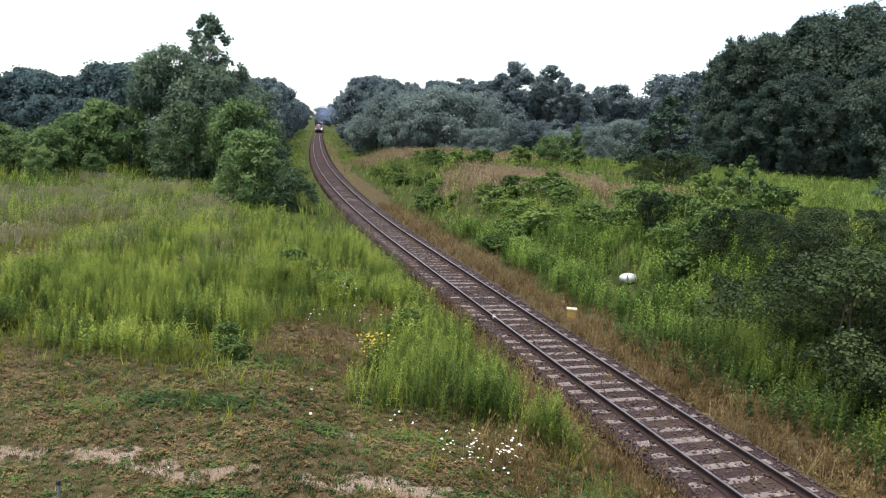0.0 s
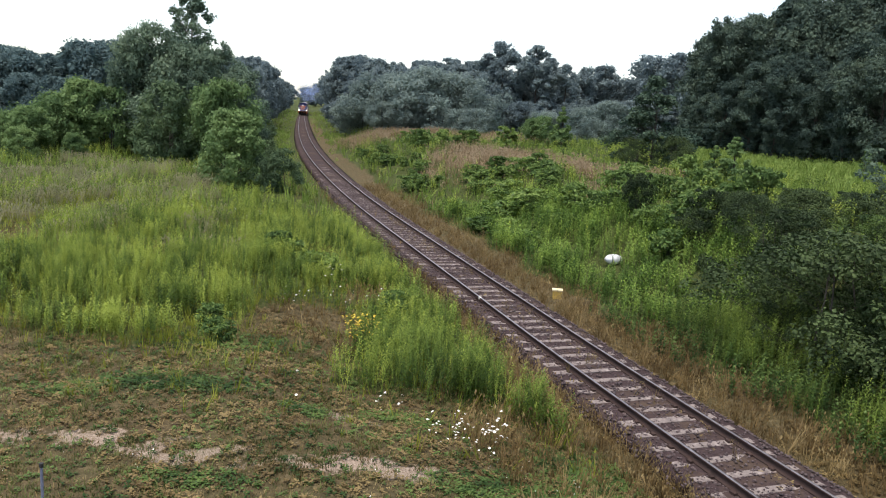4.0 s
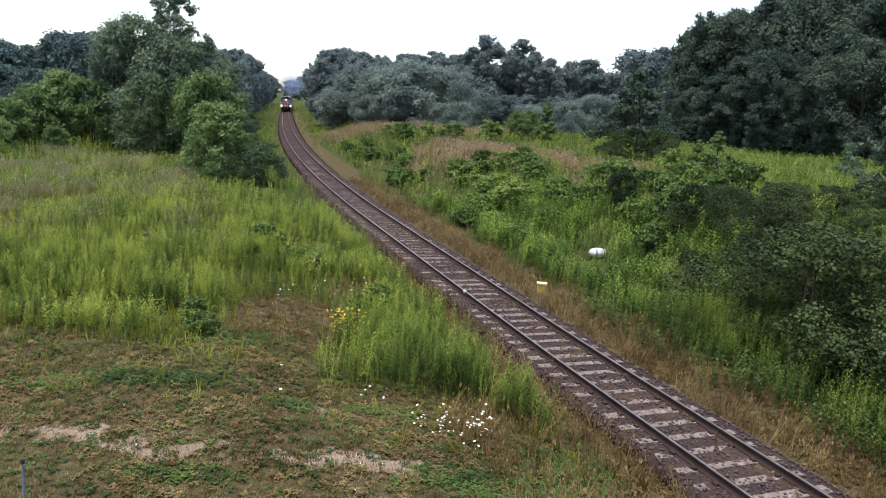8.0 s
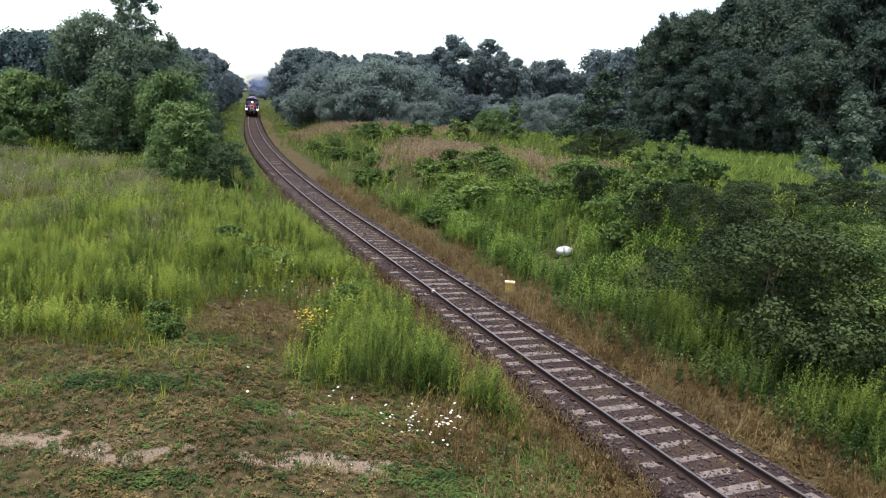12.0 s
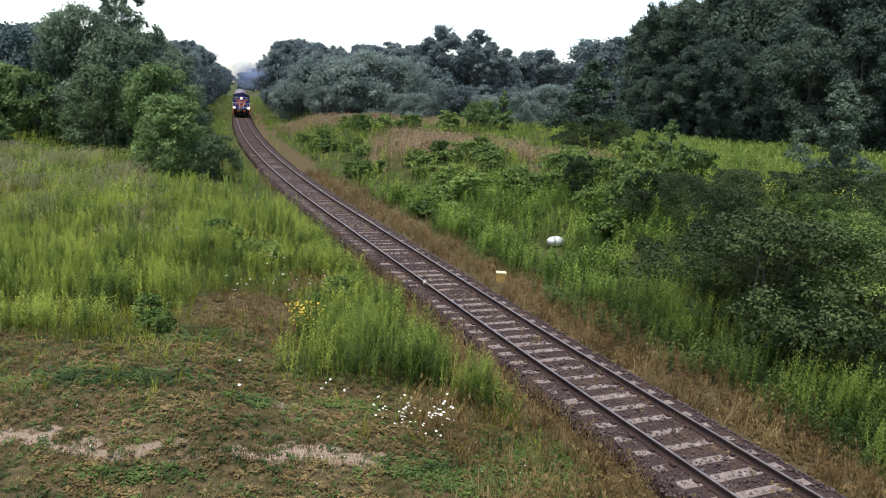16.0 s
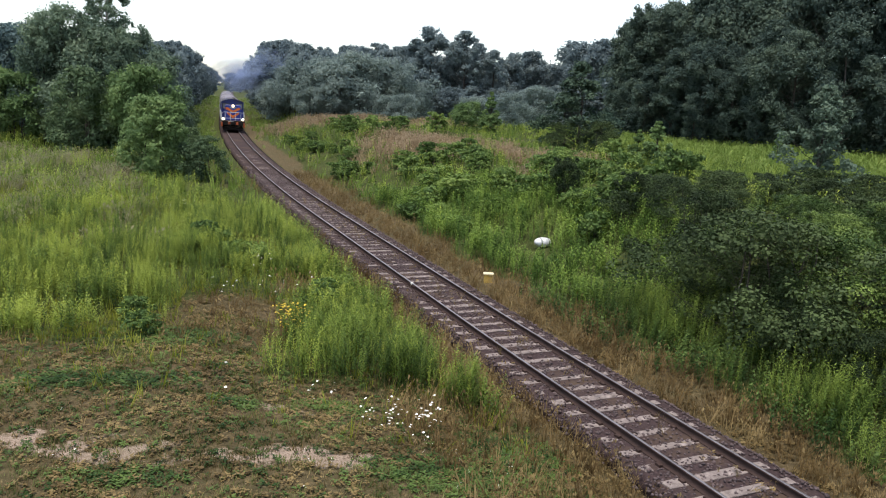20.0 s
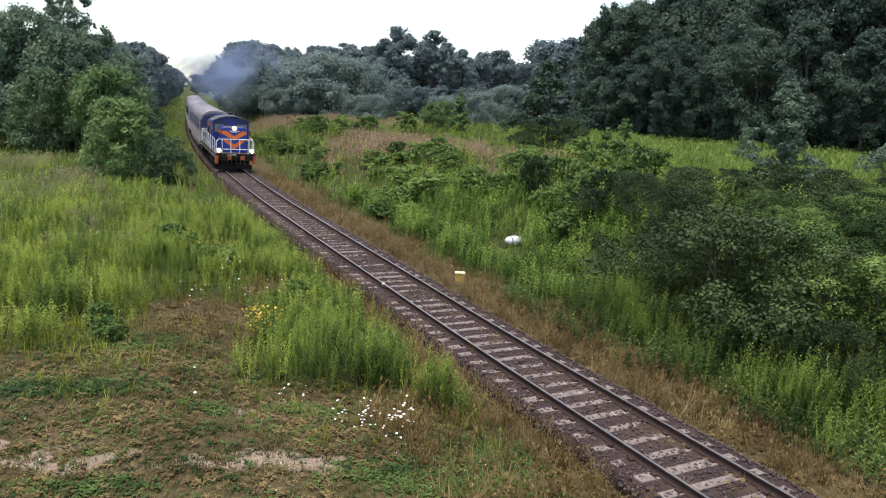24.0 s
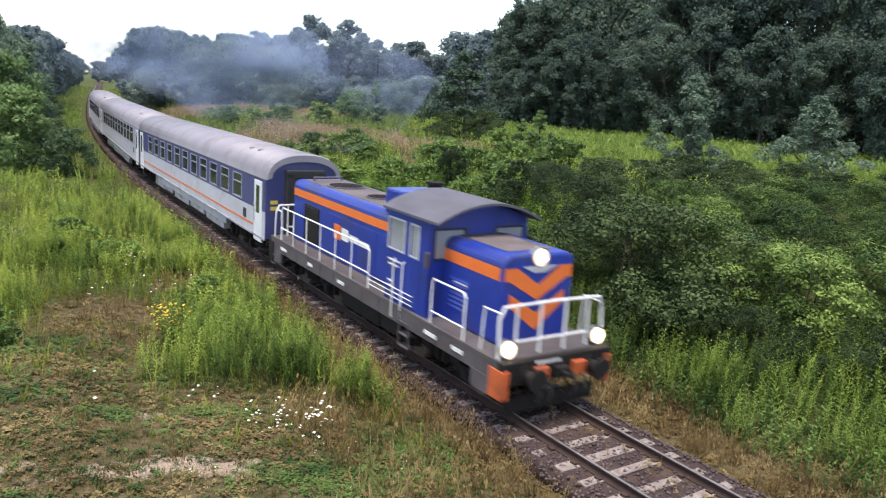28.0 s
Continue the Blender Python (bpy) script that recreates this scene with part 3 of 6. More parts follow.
def build_trees():
    far_oak = grove("tree", 4, 11, 14, 11, 9500, 0.38, LEAF_HAZED, BARK, "round", "tall dark-green deciduous tree in a far wood", "tree", "far wood", 0.08)
    far_tall = grove("tree", 2, 21, 17, 8.5, 9500, 0.34, LEAF_HAZED, BARK, "tall", "slender dark-green tree rising from the wood", "tree", "far wood", 0.15)
    far_airy = grove("tree", 1, 25, 17, 8.0, 6500, 0.34, LEAF_HAZED, BARK, "round", "open-crowned tree with the sky showing through", "tree", "far wood", 0.3)
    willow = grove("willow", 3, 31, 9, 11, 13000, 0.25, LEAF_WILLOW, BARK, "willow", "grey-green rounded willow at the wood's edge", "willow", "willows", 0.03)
    wood = grove("tree", 4, 41, 20, 14, 36000, 0.27, LEAF_DARK, BARK, "round", "high dark-green broadleaf tree at the edge of the wood", "tree", "right-hand wood", 0.08)
    mid = grove("tree", 3, 51, 11, 7.5, 18000, 0.19, LEAF_MID, BARK, "tall", "dense dark-green tree beside the meadow", "tree", "trees by the meadow", 0.05)
    left_wood = grove("tree", 3, 151, 10, 9, 13000, 0.26, LEAF_HAZED_DARK, BARK, "round", "dark blue-green tree of the wood behind the meadow", "tree", "wood behind the meadow", 0.05)
    birch = grove("birch", 1, 61, 15, 6.6, 11000, 0.19, LEAF_MID, BARK_PALE, "airy", "tall airy birch with gaps in its crown", "birch", "trees by the meadow", 0.15)
    bush = grove("bush", 3, 71, 5, 5.0, 12000, 0.15, LEAF_LIME, BARK, "bush", "leafy green bush standing in the meadow", "bush", "meadow bushes", 0.03)
    dull = grove("bush", 2, 75, 5, 5.0, 12000, 0.14, LEAF_OLIVE, BARK, "bush", "dull olive-green bush standing in the meadow", "bush", "meadow bushes", 0.03)
    dark = grove("shrub", 3, 81, 3.0, 4.2, 18000, 0.056, LEAF_OAK, BARK, "sprays", "dense dark-green shrub on the bank", "shrub", "bank shrubs", 0.03, True)
    back = grove("shrub", 2, 85, 3.0, 4.2, 11000, 0.08, LEAF_OAK, BARK, "sprays", "dense dark-green shrub on the bank", "shrub", "bank shrubs", 0.03, True)
    under = grove("shrub", 2, 45, 6, 7.5, 6000, 0.34, LEAF_DARK, BARK, "bush", "leafy undergrowth at the edge of the wood", "shrub", "undergrowth", 0.02)
    vine = grove("vine_shrub", 3, 91, 3.0, 4.4, 17000, 0.062, LEAF_VINE, BARK, "sprays", "shrub overgrown with bright green climbing vines", "shrub", "vine shrubs", 0.03, True)
    spire = grove("sapling", 2, 101, 5, 3.0, 5500, 0.16, LEAF_LIME, BARK, "cone", "young light-green pointed sapling on the bank", "sapling", "saplings", 0.05)
    grey = grove("tree", 2, 111, 6.0, 5.2, 9000, 0.12, LEAF_PALE, BARK, "cone", "pale grey-green young tree on the bank", "tree", "bank trees", 0.1, True)
    low = grove("low_shrub", 3, 121, 1.5, 2.0, 2400, 0.12, LEAF_LOW, BARK, "sprays", "low leafy shrub on the bank", "shrub", "low shrubs", 0.03, True)
    # to the left of the line: the clump in the meadow
    bush.put(-19.8, 49.6, 5.2, wide=0.95, label="large light-green leafy bush in the meadow")
    dull.put(-16.7, 49.9, 3.1, wide=1.05)
    dull.put(-29.7, 60.4, 6.8, wide=0.78, label="tall rounded dull-green bush in the meadow")
    bush.put(-24.6, 59.6, 7.1, wide=0.75)
    bush.put(-27.0, 61.6, 6.5, wide=0.7)
    for x, y, h, w in ((-36.4, 66.5, 11.2, 0.75), (-33.8, 65.6, 11.8, 0.8), (-31.8, 66.6, 10.8, 0.8), (-29.6, 66.4, 10.4, 0.75), (-29.0, 70.2, 10.2, 0.8), (-26.8, 68.4, 8.4, 0.8)):
        mid.put(x, y, h, wide=w)
    birch.put(-31.6, 69.0, 15.2, wide=0.95, label="tall airy birch above the other trees")
    bush.put(-40.4, 64.8, 6.4, wide=0.95)
    bush.put(-37.8, 64.0, 5.8, wide=0.9)
    bush.put(-42.2, 62.6, 5.2)
    for x, y, h in ((-40.4, 57.6, 4.1), (-39.4, 54.4, 2.6), (-43.6, 57.4, 3.4), (-36.6, 57.6, 2.2), (-47.5, 60, 4.0)):
        bush.put(x, y, h)
    for y, d, h in ((60, 6.4, 2.0), (66, 6.0, 2.4), (73, 6.6, 2.2), (81, 6.2, 2.6), (90, 6.6, 2.8), (99, 6.4, 3.0)):
        dull.put(float(glide(NX, y)) - d, y, h, wide=1.1, label="low dull-green bush beside the line")
    for x, y, h in ((-9.4, 28.4, 1.1), (-8.4, 27.7, 1.0), (-7.2, 26.4, 1.0), (-3.6, 22.4, 0.9), (-8.2, 19.0, 0.7), (-7.4, 17.8, 0.6)):
        low.put(x, y, h, label="dark-green leafy herb clump in the meadow")
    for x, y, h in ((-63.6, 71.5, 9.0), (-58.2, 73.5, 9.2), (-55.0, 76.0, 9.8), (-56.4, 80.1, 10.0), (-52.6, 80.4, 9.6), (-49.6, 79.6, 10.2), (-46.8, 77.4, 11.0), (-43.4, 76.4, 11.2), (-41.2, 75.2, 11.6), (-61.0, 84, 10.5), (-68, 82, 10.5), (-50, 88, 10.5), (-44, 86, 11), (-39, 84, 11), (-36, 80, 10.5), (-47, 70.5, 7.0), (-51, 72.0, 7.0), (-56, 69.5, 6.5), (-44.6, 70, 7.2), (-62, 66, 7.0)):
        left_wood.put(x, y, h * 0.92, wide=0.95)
    # the woods that close in on both sides of the line farther on
    rp = random.Random(17)
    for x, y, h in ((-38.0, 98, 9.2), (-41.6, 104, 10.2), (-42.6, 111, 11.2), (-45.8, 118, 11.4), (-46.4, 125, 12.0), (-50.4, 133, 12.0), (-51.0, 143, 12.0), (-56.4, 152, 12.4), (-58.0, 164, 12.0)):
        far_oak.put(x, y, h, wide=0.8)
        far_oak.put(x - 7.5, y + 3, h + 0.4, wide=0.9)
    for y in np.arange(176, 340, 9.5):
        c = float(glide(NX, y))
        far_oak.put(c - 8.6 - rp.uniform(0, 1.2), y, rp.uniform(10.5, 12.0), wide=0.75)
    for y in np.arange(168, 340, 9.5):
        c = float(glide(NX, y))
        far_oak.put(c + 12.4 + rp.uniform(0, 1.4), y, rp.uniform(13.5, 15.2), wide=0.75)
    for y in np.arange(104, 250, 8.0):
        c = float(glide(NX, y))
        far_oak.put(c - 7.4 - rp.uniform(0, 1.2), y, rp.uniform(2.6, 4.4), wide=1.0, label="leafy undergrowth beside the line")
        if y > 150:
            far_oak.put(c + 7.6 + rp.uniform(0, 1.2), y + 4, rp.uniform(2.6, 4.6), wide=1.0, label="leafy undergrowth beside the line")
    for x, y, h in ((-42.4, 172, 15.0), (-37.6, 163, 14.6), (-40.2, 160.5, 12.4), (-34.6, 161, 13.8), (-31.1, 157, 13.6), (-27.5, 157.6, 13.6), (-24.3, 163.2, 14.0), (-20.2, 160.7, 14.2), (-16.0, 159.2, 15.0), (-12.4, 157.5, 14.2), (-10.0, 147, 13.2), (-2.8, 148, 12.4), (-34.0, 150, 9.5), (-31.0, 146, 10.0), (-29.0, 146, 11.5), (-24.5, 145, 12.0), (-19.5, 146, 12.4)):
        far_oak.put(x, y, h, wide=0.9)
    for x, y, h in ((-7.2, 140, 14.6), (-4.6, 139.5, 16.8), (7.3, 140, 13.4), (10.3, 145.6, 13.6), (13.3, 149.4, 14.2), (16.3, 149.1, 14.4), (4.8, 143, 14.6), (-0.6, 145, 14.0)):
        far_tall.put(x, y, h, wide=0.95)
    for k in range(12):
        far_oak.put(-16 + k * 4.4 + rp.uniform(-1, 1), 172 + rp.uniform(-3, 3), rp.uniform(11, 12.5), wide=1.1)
    far_airy.put(1.9, 138.0, 16.6, wide=0.95)
    far_airy.put(-8.9, 141.5, 13.6)
    for x, y, h in ((19.9, 158, 12.2), (21.8, 148.4, 14.5), (23.9, 143, 16.0), (26.2, 137.5, 16.2), (29.2, 137, 15.8), (32, 130, 16)):
        far_oak.put(x, y, h, wide=0.9)
    for x, y, h, w in ((-28.4, 122.8, 7.4, 0.9), (-25.0, 121.4, 7.8, 0.9), (-21.2, 120.1, 9.0, 0.95), (-16.8, 118.8, 10.0, 1.0), (-12.6, 123.2, 10.0, 0.9), (-9.6, 126, 9.0, 0.9), (-18.1, 115.6, 6.2, 0.9), (-14.2, 116.1, 5.0, 1.0), (-10.5, 114.5, 3.9, 1.0), (-21.6, 116, 5.0, 0.9), (-6.9, 113, 3.9, 1.0), (8.7, 112, 5.2, 0.9), (13.4, 117, 6.2, 0.9), (3.4, 116, 4.2, 1.0)):
        willow.put(x, y, h, wide=w)
    for k in range(17):
        far_oak.put(-34 + k * 4.2 + rp.uniform(-1, 1), 137 - 4 * math.sin(k) + rp.uniform(-2, 2), rp.uniform(6.0, 8.5), wide=1.2, label="leafy undergrowth at the edge of the wood")
    for x, y, h in ((24.2, 103.5, 14.6), (25.2, 101.0, 17.0), (27.4, 99.5, 17.2), (30.4, 99, 17.6), (31.8, 96.5, 18.8), (33.6, 94, 19.5), (37.0, 94.5, 20.0), (39.5, 91, 21.0), (42, 87, 21.0), (45.6, 85, 21.2), (48.5, 81, 21.2), (53, 78, 21.0), (54, 70, 20.0), (36, 106, 20), (44, 100, 21), (30, 110, 17), (60, 84, 21), (52, 63, 19), (58, 70, 20), (58, 57, 18), (66, 64, 20), (64, 74, 21), (52, 51, 16)):
        wood.put(x, y, h, wide=0.78)
    for x, y, h in ((23.6, 92.0, 8.6), (26.2, 89.6, 10.8), (29.0, 87.0, 12.0), (31.4, 84.4, 9.6), (33.6, 82.6, 13.6), (22.4, 96.0, 7.4), (21.6, 100.5, 6.0), (35.4, 78.4, 12.2), (38.6, 74.5, 13.0), (42.5, 70.5, 12.0), (45, 65, 11), (47, 58, 11), (27.6, 85.4, 5.6), (32.6, 79.6, 5.0)):
        wood.put(x, y, h, wide=0.85, label="younger dark-green tree in front of the wood")
    for k in range(21):
        under.put(21.5 + k * 1.75 + rp.uniform(-0.6, 0.6), 97.5 - k * 1.75 + rp.uniform(-1, 1), rp.uniform(2.6, 4.6))
    for k in range(13):
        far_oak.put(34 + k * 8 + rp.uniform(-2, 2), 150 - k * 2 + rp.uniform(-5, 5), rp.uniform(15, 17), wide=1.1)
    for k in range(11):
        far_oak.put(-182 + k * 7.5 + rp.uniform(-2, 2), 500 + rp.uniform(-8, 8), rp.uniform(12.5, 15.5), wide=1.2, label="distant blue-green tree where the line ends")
    # on the bank to the right
    lone = grove("tree", 1, 55, 8, 7.6, 12000, 0.15, LEAF_LONE, BARK, "cone", "rounded dark-green tree standing alone on the bank", "tree", "bank trees", 0.05, True)
    lone.put(11.9, 68.5, 8.1, wide=1.15, label="pointed dark-green tree standing alone on the bank")
    dark.put(12.9, 65.6, 3.2, wide=0.9, label="dark-green shrub at the lone tree's foot")
    dark.put(10.2, 66.4, 2.6, wide=0.85, label="dark-green shrub at the lone tree's foot")
    spire.put(4.6, 89.0, 5.0)
    bush.put(1.5, 91.0, 3.4)
    spire.put(16.0, 57.5, 3.4, wide=1.3)
    spire.put(14.8, 58.5, 2.6, wide=1.3)
    spire.put(29.0, 66.0, 2.6)
    back.put(5.7, 36.6, 2.3, wide=0.62, label="small round dark shrub on the bank")
    grey.put(21.6, 43.5, 6.4, wide=1.0)
    grey.put(29.6, 43.0, 5.6, wide=1.1)
    for x, y, h in ((9.5, 30.5, 2.8), (12.5, 33.0, 3.0), (15.5, 34.5, 3.0), (19.0, 37.0, 3.2), (22.5, 37.5, 3.2), (8.9, 26.2, 2.9), (10.6, 27.5, 3.2), (14.6, 29.5, 3.3), (18.0, 31.0, 3.4), (21.5, 33.0, 3.6), (25.5, 35.0, 4.0), (27.0, 31.0, 4.2), (23.0, 28.5, 3.8), (17.2, 39.5, 3), (13.6, 37.5, 3), (26.5, 39.5, 4), (30.5, 36.0, 4), (10.4, 35.0, 3), (20.6, 41.0, 3), (24.0, 41.5, 3), (28.6, 34.0, 4), (20.0, 29.0, 3), (16.4, 26.6, 3), (7.6, 31.2, 3), (8.6, 33.0, 3)):
        (vine if y < 30 and x > 11.5 else dark if y < 31 and x < 16 else back).put(x, y, max(1.5, 3.95 + 0.4 * math.sin(x * 3 + y) - float(land(x, y)) - 0.9 * max(0.0, 9.0 - x) / 2), wide=1.3 if x > 12 else 1.0)
    for x, y in ((8.5, 23.4), (9.0, 20.9), (10.0, 18.4), (11.0, 16.6), (12.4, 14.9)):
        dark.put(x, y, 1.9 + 0.3 * math.sin(x * 5), wide=0.95, label="low dark shrub at the foot of the thicket")
    for x, y, h in ((9.2, 20.2, 2.4), (9.8, 22.8, 3.0), (11.8, 20.4, 3.0), (12.6, 23.8, 3.4), (12.2, 17.6, 2.8), (14.8, 21.4, 3.5), (17.4, 20.6, 3.7), (14.2, 15.6, 2.9), (19.0, 26.0, 3.6), (16.0, 18.6, 3.1), (20.5, 22.0, 3.9), (23.0, 24.6, 4.0), (15.6, 24.6, 3.5), (12.8, 26.4, 3.3)):
        (dark if x < 9.5 else vine).put(x, y, max(1.6, 3.8 + 0.4 * math.sin(x * 2 + y) - float(land(x, y))), wide=1.15)
    for x, y, h in ((3.2, 41, 1.5), (4.4, 45, 1.6), (6.0, 48, 1.5), (7.8, 50, 1.5), (6.4, 30.5, 1.3), (7.8, 33.0, 1.5), (6.6, 34.6, 1.3), (8.8, 36.2, 1.6), (9.6, 38.4, 1.5), (7.2, 40.0, 1.4), (11.4, 40.0, 1.7), (2.0, 47, 1.3), (0.4, 51, 1.4), (-1.6, 55, 1.5), (-3.4, 60, 1.6), (-1.2, 63, 1.7), (-5.2, 66, 1.6), (-6.6, 72, 2.0), (-8.2, 76, 1.9), (-5.8, 80, 1.6), (1.4, 56, 1.4), (3.2, 60, 1.3), (9.6, 55, 1.6), (12.4, 57, 1.7), (-11.6, 82, 1.8), (-14, 88, 1.5), (5.6, 42.5, 1.4), (10.2, 44.0, 1.6), (-2.0, 84, 2.2), (8.0, 41, 1.3), (13.5, 44.5, 1.8)):
        if float(dryness(np.array(float(x)), np.array(float(y)))) < 0.5:
            low.put(x, y, h)
    for k in range(62):
        y = 36 + 52 * rp.random()
        x = float(glide(NX, y)) + 5.5 + 11 * rp.random() ** 1.3
        if float(dryness(np.array(x), np.array(y))) < 0.3:
            low.put(x, y, rp.uniform(0.7, 1.3), wide=rp.uniform(1.0, 1.6))
    for g in (far_oak, far_tall, far_airy, willow, wood, mid, left_wood, birch, bush, dull, dark, back, lone, under, vine, spire, grey, low):
        g.settle()


# ---- weeds and grass: countless, so one mesh for each kind ----


def stem_template(rs, height=1.2, leaves=20, leaf=0.11, wide=0.022, plume=0.0, low=0.12, rise=(0.5, 1.5)):
    """One weed: a thin three-cornered stem with narrow leaves all the way up; triangles only."""
    v, f = [], []
    bend = rs.uniform(-0.06, 0.06, 2) * height
    at = lambda u: np.array([bend[0] * u * u, bend[1] * u * u, height * u])
    r = 0.006 * height + 0.002
    for k in range(3):
        a = 2.094 * k
        v.append(at(0) + np.array([math.cos(a) * r, math.sin(a) * r, -0.05]))
    v.append(at(0.98))
    f += [(0, 1, 3), (1, 2, 3), (2, 0, 3)]
    for k in range(leaves):
        u = low + (1 - low) * (k + rs.rand()) / leaves
        a = k * 2.4 + rs.uniform(-0.4, 0.4)
        size = leaf * (1.2 - 0.6 * u) * rs.uniform(0.75, 1.25)
        tilt = rs.uniform(*rise)
        way = np.array([math.cos(a), math.sin(a), tilt])
        way /= np.linalg.norm(way)
        side = np.array([-math.sin(a), math.cos(a), 0]) * wide * (1.2 - 0.4 * u)
        p = at(u)
        i = len(v)
        v += [p, p + way * size * 0.45 + side, p + way * size - UP * size * 0.15, p + way * size * 0.45 - side]
        f += [(i, i + 1, i + 2), (i, i + 2, i + 3)]
    for k in range(int(plume * 16)):
        a, u = rs.uniform(0, 6.28), rs.uniform(0.84, 1.02)
        p, i = at(min(u, 1)) + np.array([math.cos(a), math.sin(a), 0.3]) * rs.uniform(0.01, 0.08) * height, len(v)
        s = 0.022
        v += [p, p + np.array([s, 0, s]), p + np.array([0, s, s * 1.5])]
        f.append((i, i + 1, i + 2))
    return np.array(v), np.array(f)


def tuft_template(rs, blades=9, height=0.3, spread=0.12, wide=0.008, heads=0.0):
    v, f = [], []
    for k in range(blades):
        a, r = rs.uniform(0, 6.28), spread * rs.rand() ** 0.5
        base = np.array([math.cos(a) * r * 0.5, math.sin(a) * r * 0.5, -0.03])
        h = height * rs.uniform(0.55, 1.15)
        out = np.array([math.cos(a), math.sin(a), 0]) * h * rs.uniform(0.1, 0.55)
        side = np.array([-math.sin(a), math.cos(a), 0]) * wide
        mid, tip, i = base + out * 0.4 + UP * h * 0.6, base + out + UP * h, len(v)
        v += [base - side, base + side, mid + side * 0.8, mid - side * 0.8, tip]
        f += [(i, i + 1, i + 2), (i, i + 2, i + 3), (i + 3, i + 2, i + 4)]
        if rs.rand() < heads:
            i, s = len(v), wide * 2.6
            v += [tip - side * 0.2, tip + np.array([s, 0, h * 0.09]), tip + UP * h * 0.2, tip + np.array([-s, s * 0.5, h * 0.09])]
            f += [(i, i + 1, i + 2), (i, i + 2, i + 3)]
    return np.array(v), np.array(f)


def rosette_template(rs, leaves=9, size=0.12):
    v, f = [], []
    for k in range(leaves):
        a = rs.uniform(0, 6.28)
        c = np.array([math.cos(a), math.sin(a), 0]) * size * rs.uniform(0.2, 1.2) + UP * size * rs.uniform(0.2, 1.3)
        way = np.array([math.cos(a), math.sin(a), rs.uniform(-0.3, 0.6)]) * size * 0.6
        side, i = np.array([-math.sin(a), math.cos(a), rs.uniform(-0.3, 0.3)]) * size * 0.35, len(v)
        v += [c - way * 0.5, c + side, c + way, c - side]
        f += [(i, i + 1, i + 2), (i, i + 2, i + 3)]
    return np.array(v), np.array(f)


def bloom_template(rs, height=0.7, r=0.035, heads=3):
    """Open white or yellow flower heads at the stem's height: small six-cornered cups."""
    v, f = [], []
    for k in range(heads):
        c = np.array([rs.uniform(-0.12, 0.12), rs.uniform(-0.12, 0.12), height * rs.uniform(0.45, 1.2)])
        tilt, i, q = rs.uniform(-0.5, 0.5, 2), len(v), r * rs.uniform(0.7, 1.25)
        v.append(c - UP * q * 0.25)
        for j in range(6):
            a = 1.047 * j
            v.append(c + np.array([math.cos(a) * q, math.sin(a) * q, (math.cos(a) * tilt[0] + math.sin(a) * tilt[1]) * q]))
        f += [(i, i + 1 + j, i + 1 + (j + 1) % 6) for j in range(6)]
    return np.array(v), np.array(f)


def strew(name, templates, x, y, scale, material, label, category, rs, lean=0.12, lift=0.0):
    """All plants of a kind as one mesh, each turned, scaled and leaning a little by chance; young tips are paler, and
    shade at the foot is painted into the tone.
    """
    z = land(x, y) + lift
    V, F, T, base = [], [], [], 0
    drift = 0.5 + 0.3 * waves(x, y, 4.5, 77) + 0.36 * waves(x, y, 1.3, 78) + 0.3 * waves(x, y, 0.5, 79)
    pick = rs.randint(len(templates), size=len(x))
    for k, (tv, tf) in enumerate(templates):
        m = pick == k
        n = int(m.sum())
        if not n:
            continue
        a = rs.uniform(0, 6.283, n)
        c, s, sc = np.cos(a), np.sin(a), scale[m]
        q = np.empty((n, len(tv), 3))
        q[:, :, 0] = (tv[None, :, 0] * c[:, None] - tv[None, :, 1] * s[:, None]) * sc[:, None]
        q[:, :, 1] = (tv[None, :, 0] * s[:, None] + tv[None, :, 1] * c[:, None]) * sc[:, None]
        q[:, :, 2] = tv[None, :, 2] * sc[:, None]
        l = rs.normal(size=(n, 2)) * lean
        q[:, :, 0] += q[:, :, 2] * l[:, None, 0] + x[m][:, None]
        q[:, :, 1] += q[:, :, 2] * l[:, None, 1] + y[m][:, None]
        q[:, :, 2] += z[m][:, None]
        V.append(q.reshape(-1, 3))
        # tone darkened at the foot to stand in for shade, lightened at the tip
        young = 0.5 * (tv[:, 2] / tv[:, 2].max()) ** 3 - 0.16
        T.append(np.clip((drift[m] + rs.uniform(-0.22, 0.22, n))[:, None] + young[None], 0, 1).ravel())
        F.append((tf[None] + (np.arange(n) * len(tv))[:, None, None] + base).reshape(-1, 3))
        base += n * len(tv)
    ob = array_part(name, np.concatenate(V), np.concatenate(F), material)
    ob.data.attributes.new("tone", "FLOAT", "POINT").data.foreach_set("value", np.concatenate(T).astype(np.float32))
    return tagged(ob, label, category, kind="stuff")


def seeded(rs, n, xr, yr, keep):
    """Random places in a rectangle, kept with the chance that keep(x, y, d) gives."""
    x, y = rs.uniform(*xr, n), rs.uniform(*yr, n)
    d, _ = beside(x, y)
    seen = np.abs(np.degrees(np.arctan2(x, y)) - 1.5) < 42
    m = (rs.rand(n) < keep(x, y, d)) & seen & (np.abs(d) > np.where(d < 0, 1.32, 1.6))
    return x[m], y[m], d[m]


